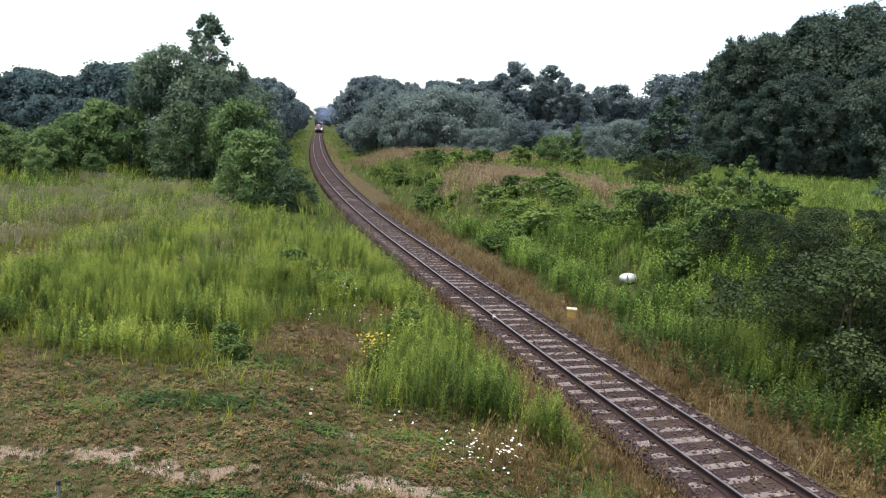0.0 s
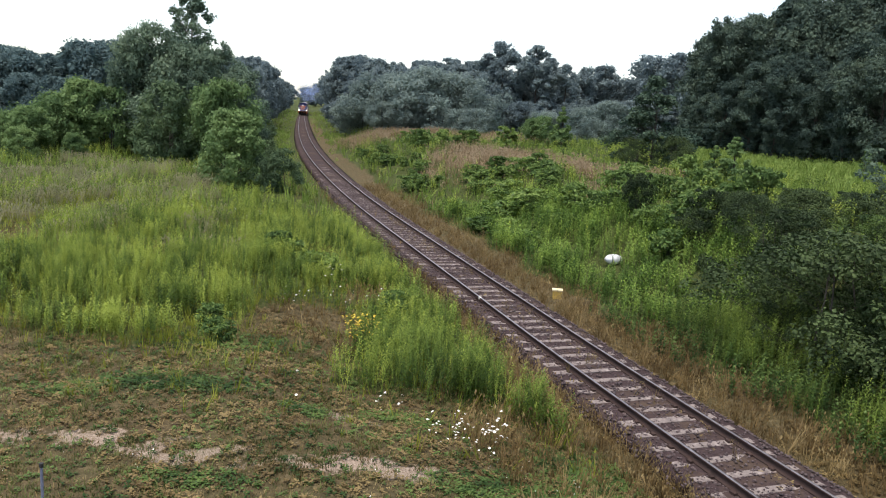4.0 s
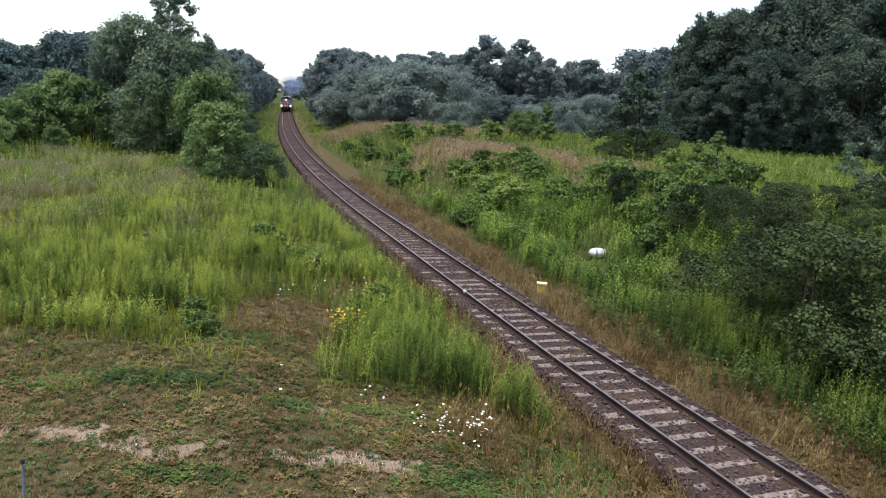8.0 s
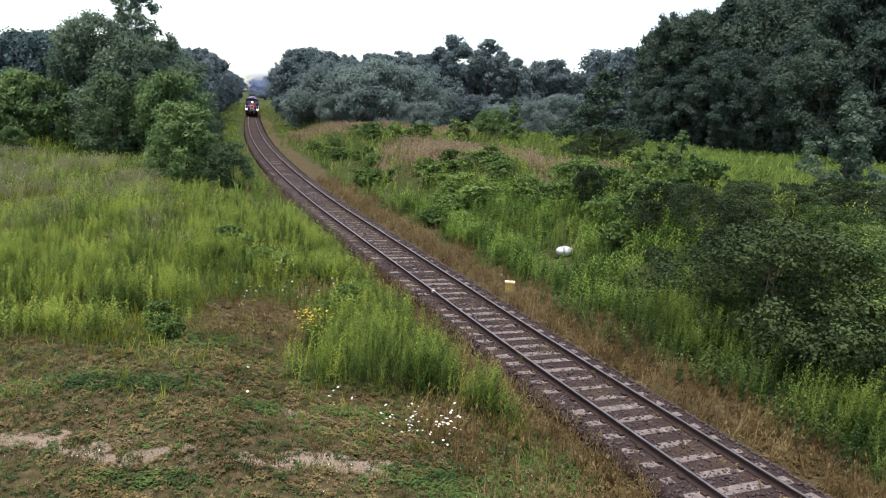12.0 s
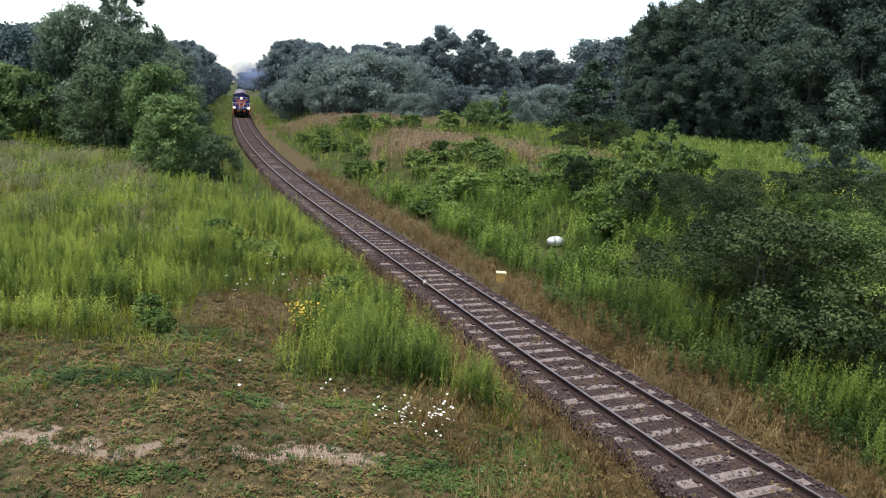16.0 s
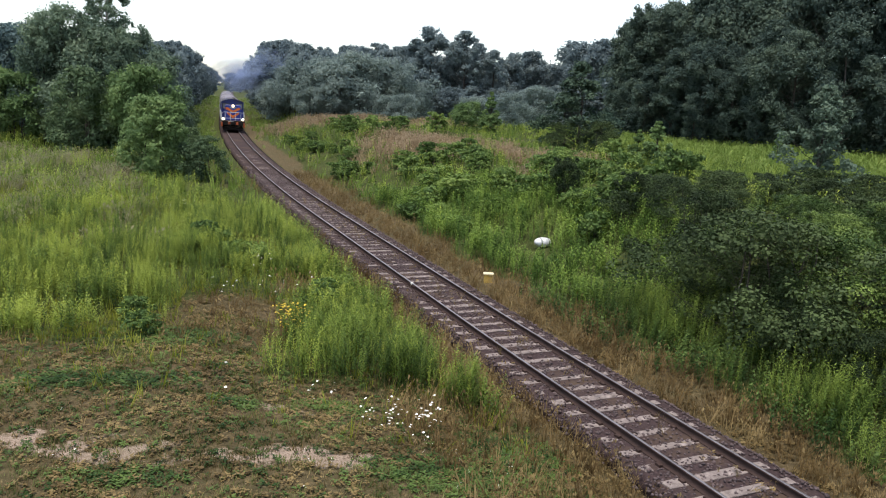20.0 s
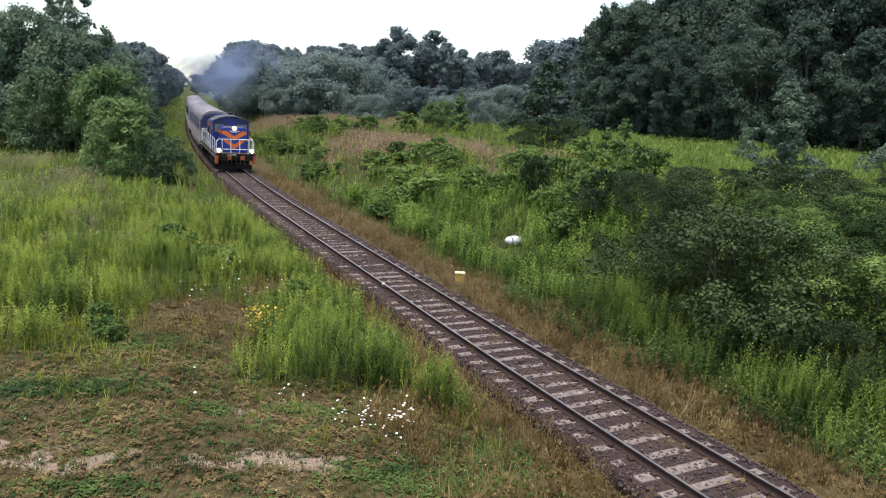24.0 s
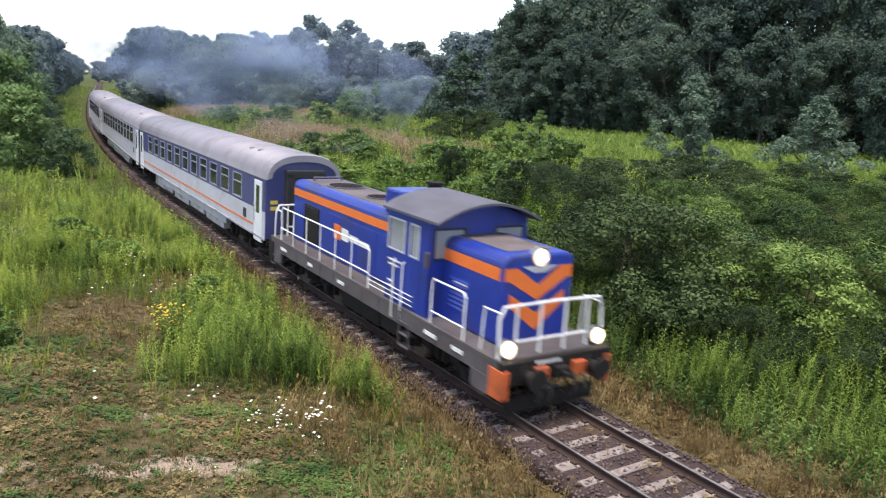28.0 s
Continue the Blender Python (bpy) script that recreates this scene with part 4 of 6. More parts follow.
def clumped(rs, n, each, radius, xr, yr, keep):
    """Plants in stands: centres by chance, and round each a handful of plants; also a tone for each stand's height."""
    cx, cy, cd = seeded(rs, n, xr, yr, keep)
    k = rs.randint(max(1, each // 2), each + each // 2 + 1, len(cx))
    x, y = np.repeat(cx, k), np.repeat(cy, k)
    h = np.repeat(rs.uniform(0.55, 1.15, len(cx)), k)
    r = np.repeat(rs.uniform(0.6, 1.4, len(cx)) * radius, k)
    x, y = x + rs.normal(size=len(x)) * r, y + rs.normal(size=len(y)) * r
    d, _ = beside(x, y)
    m = (np.abs(d) > np.where(d < 0, 1.65, 1.9)) & (dryness(x, y) < rs.uniform(0.3, 0.75, len(x)))
    return x[m], y[m], d[m], h[m]


def build_weeds():
    rs = np.random.RandomState(9)
    tall = [stem_template(rs, rs.uniform(0.9, 1.15), 24, 0.155, 0.021, low=0.25, rise=(0.15, 1.3)) for k in range(9)]
    fine = [stem_template(rs, rs.uniform(0.9, 1.15), 34, 0.115, 0.0125, low=0.2, rise=(0.2, 1.5)) for k in range(9)]
    bank = [stem_template(rs, rs.uniform(0.95, 1.2), 15, 0.17, 0.026, low=0.3, rise=(0.25, 1.6)) for k in range(7)]
    simple = [stem_template(rs, 1.1, 14, 0.20, 0.032, rise=(0.3, 1.6)) for k in range(6)]
    wild = lambda x, y, size, seed: 0.5 + 0.5 * waves(x, y, size, seed)
    tame = lambda x, y: np.clip(1 - 1.25 * dryness(x, y), 0, 1)
    # stands of goldenrod to the left of the line
    left = lambda x, y, d: ((d < -2.6) * tame(x, y) * np.clip(0.15 + 1.3 * wild(x, y, 6, 31), 0, 1) * ease(-24, -15, d + 0.0 * y))
    x, y, d, h = clumped(rs, 1650, 12, 0.32, (-20, 3), (15.2, 36), left)
    sc = rs.uniform(0.75, 1.1, len(x)) * h * (0.8 + 0.25 * wild(x, y, 5, 33))
    near = blob(x, y, -1.4, 17.6, 2.6, 2.9) > 0.25
    fresh = wild(x, y, 3.0, 46) > 0.62
    m = ~near & ~fresh
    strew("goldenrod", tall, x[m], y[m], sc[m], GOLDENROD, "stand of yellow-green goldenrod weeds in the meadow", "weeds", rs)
    m = ~near & fresh
    strew("goldenrod", tall, x[m], y[m], sc[m], GOLDENROD_DEEP, "stand of fresh green weeds in the meadow", "weeds", rs)
    strew("goldenrod", fine, x[near], y[near], sc[near] * 1.1, GOLDENROD, "tall yellow-green goldenrod stand beside the track", "weeds", rs)
    x, y, d, h = clumped(rs, 560, 13, 0.28, (-16, 3), (17, 42), lambda x, y, d: (d < -2.7) * (d > -8.5) * tame(x, y) * np.clip(0.35 + wild(x, y, 4, 36), 0, 1))
    strew("goldenrod", tall, x, y, rs.uniform(0.75, 1.1, len(x)) * h, GOLDENROD, "bright green goldenrod along the meadow side of the track", "weeds", rs)
    x, y, d, h = clumped(rs, 200, 14, 0.26, (-17, -7), (20, 27), lambda x, y, d: tame(x, y) * 0.9)
    strew("goldenrod", fine, x, y, rs.uniform(0.8, 1.1, len(x)) * h, GOLDENROD, "upright goldenrod stand at the clearing's edge", "weeds", rs)
    x, y, d, h = clumped(rs, 140, 16, 0.28, (-5, 2), (15.6, 21.5), lambda x, y, d: (d < -2.9) * (blob(x, y, -1.4, 17.8, 2.8, 3.0) > 0.3) * 0.9)
    strew("goldenrod", fine, x, y, rs.uniform(0.8, 1.15, len(x)) * h, GOLDENROD_DEEP, "tall deep-green goldenrod stand beside the track", "weeds", rs)
    x, y, d, h = clumped(rs, 1900, 6, 0.4, (-50, -4), (32, 78), lambda x, y, d: (d < -2.6) * np.clip(0.1 + 1.2 * wild(x, y, 9, 35), 0, 1))
    strew("goldenrod", simple, x, y, rs.uniform(0.6, 1.0, len(x)) * h, GOLDENROD, "goldenrod weeds farther off in the meadow", "weeds", rs)
    # to the right of the line: the foot of the bank and the bank itself
    x, y, d, h = clumped(rs, 2700, 12, 0.28, (-8, 16), (11, 46), lambda x, y, d: (d > 3.4 + 0.5 * waves(x, y, 4, 41)) * (d < np.where(y > 26, 11.5, 8.0)) * (blob(x, y, 4.15, 30.5, 0.5, 0.75) < 0.4) * np.clip(0.3 + wild(x, y, 4, 42), 0, 1))
    far = y > 24
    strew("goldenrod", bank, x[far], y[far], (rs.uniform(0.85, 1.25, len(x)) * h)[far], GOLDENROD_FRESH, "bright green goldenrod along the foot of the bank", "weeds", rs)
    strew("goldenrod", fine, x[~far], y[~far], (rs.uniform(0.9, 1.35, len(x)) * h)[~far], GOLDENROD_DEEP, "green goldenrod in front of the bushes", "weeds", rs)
    x, y, d, h = clumped(rs, 3400, 6, 0.35, (-40, 34), (32, 110), lambda x, y, d: (d > 4.0) * (d < 34) * tame(x, y) * np.clip(0.15 + 1.2 * wild(x, y, 7, 43), 0, 1))
    some = wild(x, y, 3.5, 45) > 0.5
    sc = rs.uniform(0.75, 1.2, len(x)) * h
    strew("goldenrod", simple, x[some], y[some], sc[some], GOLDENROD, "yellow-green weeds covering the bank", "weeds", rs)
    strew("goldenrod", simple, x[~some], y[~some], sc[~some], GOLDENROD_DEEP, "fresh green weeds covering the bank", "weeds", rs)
    # meadow grass, dry grass, low herbs
    grass = [tuft_template(rs, 6, 0.55, 0.26, 0.013, 0.3) for k in range(5)]
    coarse = [tuft_template(rs, 5, 0.8, 0.6, 0.045, 0.08) for k in range(4)]
    dry = [tuft_template(rs, 7, 0.5, 0.22, 0.009, 0.8) for k in range(5)]
    turf = [tuft_template(rs, 6, 0.11, 0.18, 0.009) for k in range(5)]
    ros = [rosette_template(rs, 11, 0.11) for k in range(4)]
    x, y, d = seeded(rs, 11000, (-26, 2), (13, 40), lambda x, y, d: (d < -2.4) * np.clip(0.15 + tame(x, y), 0, 1) * 0.75)
    strew("meadow_grass", grass, x, y, rs.uniform(0.35, 0.85, len(x)), MEADOW, "light green meadow grass in seed", "grass", rs, 0.2)
    x, y, d = seeded(rs, 8000, (-36, -8), (27, 58), lambda x, y, d: (d < -9) * np.clip(waves(x, y, 8, 61) * 0.9 + 0.15, 0, 1))
    strew("seed_grass", [tuft_template(rs, 10, 0.8, 0.3, 0.012, 1.0) for k in range(4)], x, y, rs.uniform(0.6, 0.95, len(x)), SEED_PALE, "tall grass with pale pinkish seed heads", "grass", rs, 0.2)
    x, y, d = seeded(rs, 9500, (-75, 40), (38, 130), lambda x, y, d: (np.abs(d) > 2.4) * 0.9 * tame(x, y))
    strew("meadow_grass", coarse, x, y, rs.uniform(0.5, 1.1, len(x)), FIELD, "coarse meadow grass farther off", "grass", rs, 0.2)
    x, y, d = seeded(rs, 8000, (-110, -20), (80, 330), lambda x, y, d: (np.abs(d) > 2.2) * (np.abs(d) < 16) * 0.9)
    strew("meadow_grass", coarse, x, y, rs.uniform(0.5, 0.9, len(x)), FIELD, "rough grass beside the far line", "grass", rs, 0.2)
    x, y, d = seeded(rs, 7000, (14, 60), (45, 100), lambda x, y, d: (d > 26) * 0.95)
    strew("meadow_grass", coarse, x, y, rs.uniform(0.8, 1.2, len(x)), FIELD, "bright green grass of the upper field", "grass", rs, 0.2)
    x, y, d = seeded(rs, 72000, (-30, 16), (10, 60), lambda x, y, d: np.clip(dryness(x, y) * 1.0 - 0.25 * (d < -5.2), 0, 1) * (1 - bareness(x, y)) * (0.35 + 0.65 * (np.abs(d) < 5)) * (blob(x, y, 1.76, 27.3, 0.35, 0.7) < 0.35) * np.where(y > 35, 0.6, 1))
    strew("dry_grass", dry, x, y, rs.uniform(0.35, 1.0, len(x)) * np.where((d < -5) & (y < 17), 0.4, 1.0), STRAW, "dry straw-coloured grass on the verge", "grass", rs, 0.25)
    x, y, d = seeded(rs, 26000, (-40, 16), (40, 118), lambda x, y, d: (d > 4.5) * np.clip(dryness(x, y) * 1.3, 0, 1))
    strew("dry_grass", [tuft_template(rs, 6, 0.7, 0.5, 0.035, 0.4) for k in range(4)], x, y, rs.uniform(0.6, 1.0, len(x)), SEEDHEAD, "tan dry grass on bare backs of the bank", "grass", rs, 0.2)
    x, y, d = seeded(rs, 24000, (-14, 12), (10, 24), lambda x, y, d: np.clip(dryness(x, y), 0, 1) * np.clip(wild(x, y, 2.5, 51) * 1.1, 0, 1) * (1 - bareness(x, y)))
    strew("withered_herbs", ros, x, y, rs.uniform(0.25, 0.7, len(x)), RUST_HERB, "withered reddish-brown low herbs", "herbs", rs)
    x, y, d = seeded(rs, 60000, (-16, 12), (9, 20), lambda x, y, d: (d < -2.2) * (1 - 0.4 * bareness(x, y)) * np.clip(0.15 + wild(x, y, 1.6, 52), 0, 1) * 0.5)
    strew("short_turf", turf, x, y, rs.uniform(0.5, 1.3, len(x)), TURF, "short trodden turf in the foreground", "grass", rs, 0.3)
    x, y, d = seeded(rs, 40000, (-16, 12), (9, 19), lambda x, y, d: (d < -2.2) * (1 - 0.3 * bareness(x, y)) * np.clip(0.15 + wild(x, y, 1.3, 54), 0, 1) * 0.45)
    strew("dry_turf", turf, x, y, rs.uniform(0.4, 1.0, len(x)), STRAW, "short withered turf in the foreground", "grass", rs, 0.4)
    green = lambda x, y, d: np.clip(blob(x, y, -7.6, 14.3, 2.3, 0.55, 0.25) + blob(x, y, 0.6, 12.2, 1.5, 0.6, 0.1) + blob(x, y, -4.0, 14.0, 0.5, 0.3) + 0.7 * blob(x, y, -5.0, 10.8, 1.0, 0.3) + blob(x, y, -2.2, 14.6, 0.7, 0.3) + blob(x, y, 1.8, 13.6, 0.9, 0.8) + 0.6 * blob(x, y, -6.5, 17.6, 1.3, 0.7, 0.2) + 0.08, 0, 1)
    x, y, d = seeded(rs, 36000, (-12, 4), (9.5, 18.5), lambda x, y, d: green(x, y, d) * (d < -2.2))
    strew("low_herbs", ros, x, y, rs.uniform(0.3, 0.6, len(x)), HERB, "low broad-leaved green herbs", "herbs", rs)
    x, y, d = seeded(rs, 9000, (-2, 14), (10.5, 26), lambda x, y, d: (d > 2.9) * (d < 7) * np.clip(0.2 + wild(x, y, 3, 53), 0, 1))
    strew("nettles", [stem_template(rs, 0.7, 14, 0.13, 0.035) for k in range(4)], x, y, rs.uniform(0.5, 1.1, len(x)), HERB, "dark leafy nettles at the bushes' foot", "weeds", rs)
    # tufts that have come up in the ballast
    n = 260
    s, o = rs.uniform(-4, 40, n), np.where(rs.rand(n) < 0.7, rs.normal(0.15, 0.25, n), rs.uniform(-1.5, 1.5, n))
    o = np.where(np.abs(np.abs(o) - 0.75) < 0.1, 0.2, o)
    P = np.array([on_line(k) for k in s])
    Q = np.array([on_line(k + 0.3) for k in s])
    t = (Q - P) / np.linalg.norm(Q - P, axis=1)[:, None]
    strew("ballast_weeds", dry + ros, P[:, 0] + t[:, 1] * o, P[:, 1] - t[:, 0] * o, rs.uniform(0.25, 0.6, n), RUST_HERB, "brownish weeds growing in the ballast", "weeds", rs, 0.3, lift=0.35)
    # blossoms
    dots = [bloom_template(rs, 0.75, 0.025, 3) for k in range(6)]

    def flowers(name, spots, material, label, size=1.0):
        xs, ys = [], []
        for cx, cy, r, n in spots:
            a, q = rs.uniform(0, 6.28, n), r * rs.rand(n) ** 0.6
            xs.append(cx + np.cos(a) * q), ys.append(cy + np.sin(a) * q * 0.8)
        xs, ys = np.concatenate(xs), np.concatenate(ys)
        strew(name, dots, xs, ys, rs.uniform(0.75, 1.2, len(xs)) * size, material, label, "flowers", rs)

    flowers("white_flowers", [(-0.85, 13.2, 0.5, 13), (-0.2, 13.3, 0.45, 13), (-2.3, 14.2, 0.5, 5), (-6.4, 20.4, 0.7, 5), (-5.2, 22.2, 1.2, 8), (-6.6, 24.6, 0.8, 3), (-13.5, 35, 1.6, 10), (-4.2, 13.6, 0.1, 1)], PETAL, "white wild flowers among the weeds")
    flowers("daisies", [(0.4, 12.2, 1.4, 16), (-8, 11.5, 2.5, 8), (-2, 11.8, 1.5, 4)], PETAL, "small white daisies in the turf", 0.32)
    flowers("yellow_flowers", [(-3.9, 18.9, 0.45, 60)], PETAL_Y, "yellow tansy flowers in the weeds", 1.0)


build_trees()
build_weeds()

# ---- the train ----
BLUE = surface("dark_blue_paint", (0.011, 0.026, 0.215), (0.019, 0.044, 0.32), 1.5, 0.34, 0, 0.05, 40, stain=(0.03, 0.032, 0.09), stain_scale=1.0)
ORANGE = surface("orange_paint", (0.62, 0.13, 0.025), (0.78, 0.19, 0.04), 2.0, 0.4, 0, 0.05, 40)
ORANGE_DIRTY = surface("grimy_orange_paint", (0.34, 0.07, 0.02), (0.58, 0.12, 0.03), 3.0, 0.6, 0, 0.2, 40, stain=(0.06, 0.04, 0.03), stain_scale=2.5)
WHITE_PAINT = surface("white_handrail_paint", (0.62, 0.62, 0.62), (0.80, 0.80, 0.79), 5, 0.5, 0, 0.1, 40)
DECK = surface("dusty_grey_deck", (0.05, 0.043, 0.046), (0.11, 0.095, 0.097), 3, 0.8, 0, 0.3, 50, stain=(0.10, 0.07, 0.06), stain_scale=1.5)
SILL = surface("grey_frame_paint", (0.05, 0.043, 0.048), (0.11, 0.095, 0.103), 2.5, 0.7, 0, 0.2, 40, stain=(0.07, 0.05, 0.045), stain_scale=1.6)
GRIME = surface("black_running_gear", (0.006, 0.0055, 0.0055), (0.026, 0.022, 0.02), 5, 0.85, 0.1, 0.5, 40, gloss=0.25)
HOODTOP = surface("sooty_hood_top", (0.085, 0.07, 0.075), (0.165, 0.13, 0.125), 2.5, 0.8, 0, 0.2, 40, stain=(0.06, 0.05, 0.05), stain_scale=1.0)
ROOF_DARK = surface("grey_cab_roof", (0.06, 0.058, 0.075), (0.115, 0.11, 0.135), 2.0, 0.7, 0, 0.2, 40)
RUBBER = surface("black_rubber", (0.01, 0.01, 0.01), (0.03, 0.03, 0.03), 8, 0.75, 0, 0.2, 60)
STEEL = surface("worn_wheel_steel", (0.10, 0.085, 0.075), (0.26, 0.23, 0.21), 6, 0.5, 0.6, 0.2, 60)
CHROME = surface("lamp_rim_metal", (0.35, 0.35, 0.36), (0.6, 0.6, 0.6), 8, 0.3, 0.9, 0.05, 60)
COACH_WHITE = surface("light_grey_coach_paint", (0.40, 0.40, 0.48), (0.53, 0.53, 0.60), 0.9, 0.4, 0, 0.05, 30, stain=(0.33, 0.31, 0.34), stain_scale=0.7)
COACH_GREY = surface("violet_grey_coach_paint", (0.26, 0.26, 0.33), (0.36, 0.36, 0.43), 0.9, 0.4, 0, 0.05, 30)
DOOR_WHITE = surface("white_door_paint", (0.62, 0.62, 0.66), (0.76, 0.76, 0.79), 1.2, 0.4, 0, 0.05, 30)
COACH_BLUE = surface("blue_violet_coach_paint", (0.042, 0.048, 0.145), (0.066, 0.074, 0.20), 0.9, 0.4, 0, 0.05, 30)
COACH_ROOF = surface("silver_grey_roof", (0.19, 0.178, 0.21), (0.275, 0.26, 0.295), 0.8, 0.55, 0.1, 0.1, 25, stain=(0.16, 0.14, 0.155), stain_scale=0.5)
COACH_UNDER = surface("grey_underframe", (0.22, 0.22, 0.25), (0.38, 0.38, 0.42), 1.6, 0.6, 0, 0.2, 30, stain=(0.10, 0.08, 0.07), stain_scale=1.2)
LAMP_ON = lamp_glow("lit_headlamp", (1.0, 0.72, 0.46), 1.4)
LAMP_DIM = lamp_glow("dim_headlamp", (0.9, 0.62, 0.42), 0.7)
LAMP_BULB = lamp_glow("lamp_bulb", (1.0, 0.86, 0.68), 45.0)
GLASS = surface("dark_window_glass", (0.02, 0.025, 0.03), (0.045, 0.05, 0.06), 1.0, 0.08, 0, 0, 30)
# reflection painted into the cab glass as a paler base colour
GLASS_PALE = surface("window_glass_with_painted_reflection", (0.20, 0.21, 0.23), (0.34, 0.35, 0.37), 1.2, 0.15, 0, 0, 30)
FRAME_W = surface("pale_window_frame", (0.42, 0.43, 0.47), (0.58, 0.59, 0.62), 4, 0.45, 0.2, 0.05, 40)
YELLOW = surface("yellow_warning_paint", (0.55, 0.42, 0.05), (0.70, 0.55, 0.08), 5, 0.5, 0, 0.1, 40)


def hood_shape(x0, x1, half, z0, z1, r=0.28, steps=5):
    """A hood: flat sides, and a top that rounds over on both long edges."""
    o = [(-half, z0)]
    for k in range(steps + 1):
        a = math.pi - k * math.pi / 2 / steps
        o.append((-half + r + math.cos(a) * r, z1 - r + math.sin(a) * r))
    for k in range(steps + 1):
        a = math.pi / 2 - k * math.pi / 2 / steps
        o.append((half - r + math.cos(a) * r, z1 - r + math.sin(a) * r))
    o.append((half, z0))
    return prism(bmesh.new(), o[::-1], "x", x0, x1)


def arc_roof(x0, x1, half, z_edge, z_top, thick=0.05, steps=14):
    up = [(-half + 2 * half * k / steps, z_edge + (z_top - z_edge) * (1 - (2 * k / steps - 1) ** 2)) for k in range(steps + 1)]
    low = [(y, z - thick) for y, z in up[::-1]]
    return prism(bmesh.new(), up + low, "x", x0, x1)


def wheelset(parent, x, r, rows_name="wheelset"):
    """Two flanged wheels on an axle, about the axle's middle."""
    bm = bmesh.new()
    rod(bm, (0, -1.0, 0), (0, 1.0, 0), 0.085, 10)
    for s in (-1, 1):
        rod(bm, (0, s * 0.68, 0), (0, s * 0.715, 0), r + 0.03, 28)
        rod(bm, (0, s * 0.715, 0), (0, s * 0.815, 0), r, 28)
        rod(bm, (0, s * 0.815, 0), (0, s * 0.835, 0), r * 0.4, 14)
        for k in range(6):
            a = k * math.pi / 3
            rod(bm, (math.cos(a) * r * 0.62, s * 0.805, math.sin(a) * r * 0.62), (math.cos(a) * r * 0.62, s * 0.822, math.sin(a) * r * 0.62), 0.05, 6)
    ob = part(rows_name, bm, STEEL, parent, "pair of worn steel wheels on an axle")
    ob.location = (x, 0, r)
    return ob


def bogie(parent, x, base, half=1.0, r=0.5):
    """A bogie frame with axle boxes, springs and brake gear."""
    bm = bmesh.new()
    for s in (-1, 1):
        prism(bm, [(-base / 2 - 0.75, 0.62), (-base / 2 - 0.75, 0.80), (-base / 2 - 0.3, 0.92), (-0.45, 0.78), (0.45, 0.78), (base / 2 + 0.3, 0.92), (base / 2 + 0.75, 0.80), (base / 2 + 0.75, 0.62), (0.5, 0.48), (-0.5, 0.48)], "y", s * (half - 0.06), s * half)
        for a in (-base / 2, base / 2):
            box(bm, a - 0.19, a + 0.19, s * (half + 0.01), s * (half + 0.17), r - 0.17, r + 0.15, 0.03)
            for e in (-0.36, 0.36):
                rod(bm, (a + e, s * (half + 0.04), r - 0.12), (a + e, s * (half + 0.04), r + 0.28), 0.085, 10)
            rod(bm, (a, s * (half + 0.17), r), (a, s * (half + 0.22), r), 0.12, 12)
        for k in range(3):
            rod(bm, (-0.3 + 0.3 * k, s * (half + 0.05), 0.45), (-0.3 + 0.3 * k, s * (half + 0.05), 0.78), 0.08, 10)
        rod(bm, (-base / 2 - 0.6, s * 0.85, 0.35), (-base / 2 - 0.6, s * 0.85, 0.7), 0.05, 6)
        rod(bm, (base / 2 + 0.6, s * 0.85, 0.35), (base / 2 + 0.6, s * 0.85, 0.7), 0.05, 6)
    box(bm, -base / 2 - 0.7, -base / 2 - 0.55, -half, half, 0.6, 0.8)
    box(bm, base / 2 + 0.55, base / 2 + 0.7, -half, half, 0.6, 0.8)
    box(bm, -0.4, 0.4, -half, half, 0.55, 0.85)
    ob = part("bogie", bm, GRIME, parent, "black grimy bogie frame with springs")
    ob.location = (x, 0, 0)
    return ob


def buffers(parent, end, sign):
    for s in (-1, 1):
        bm = bmesh.new()
        rod(bm, (end, s * 0.875, 1.05), (end + sign * 0.34, s * 0.875, 1.05), 0.12, 14)
        rod(bm, (end, s * 0.875, 1.05), (end + sign * 0.05, s * 0.875, 1.05), 0.2, 14)
        rod(bm, (end + sign * 0.34, s * 0.875, 1.05), (end + sign * 0.40, s * 0.875, 1.05), 0.235, 20)
        part("buffer", bm, GRIME, parent, "round black buffer")


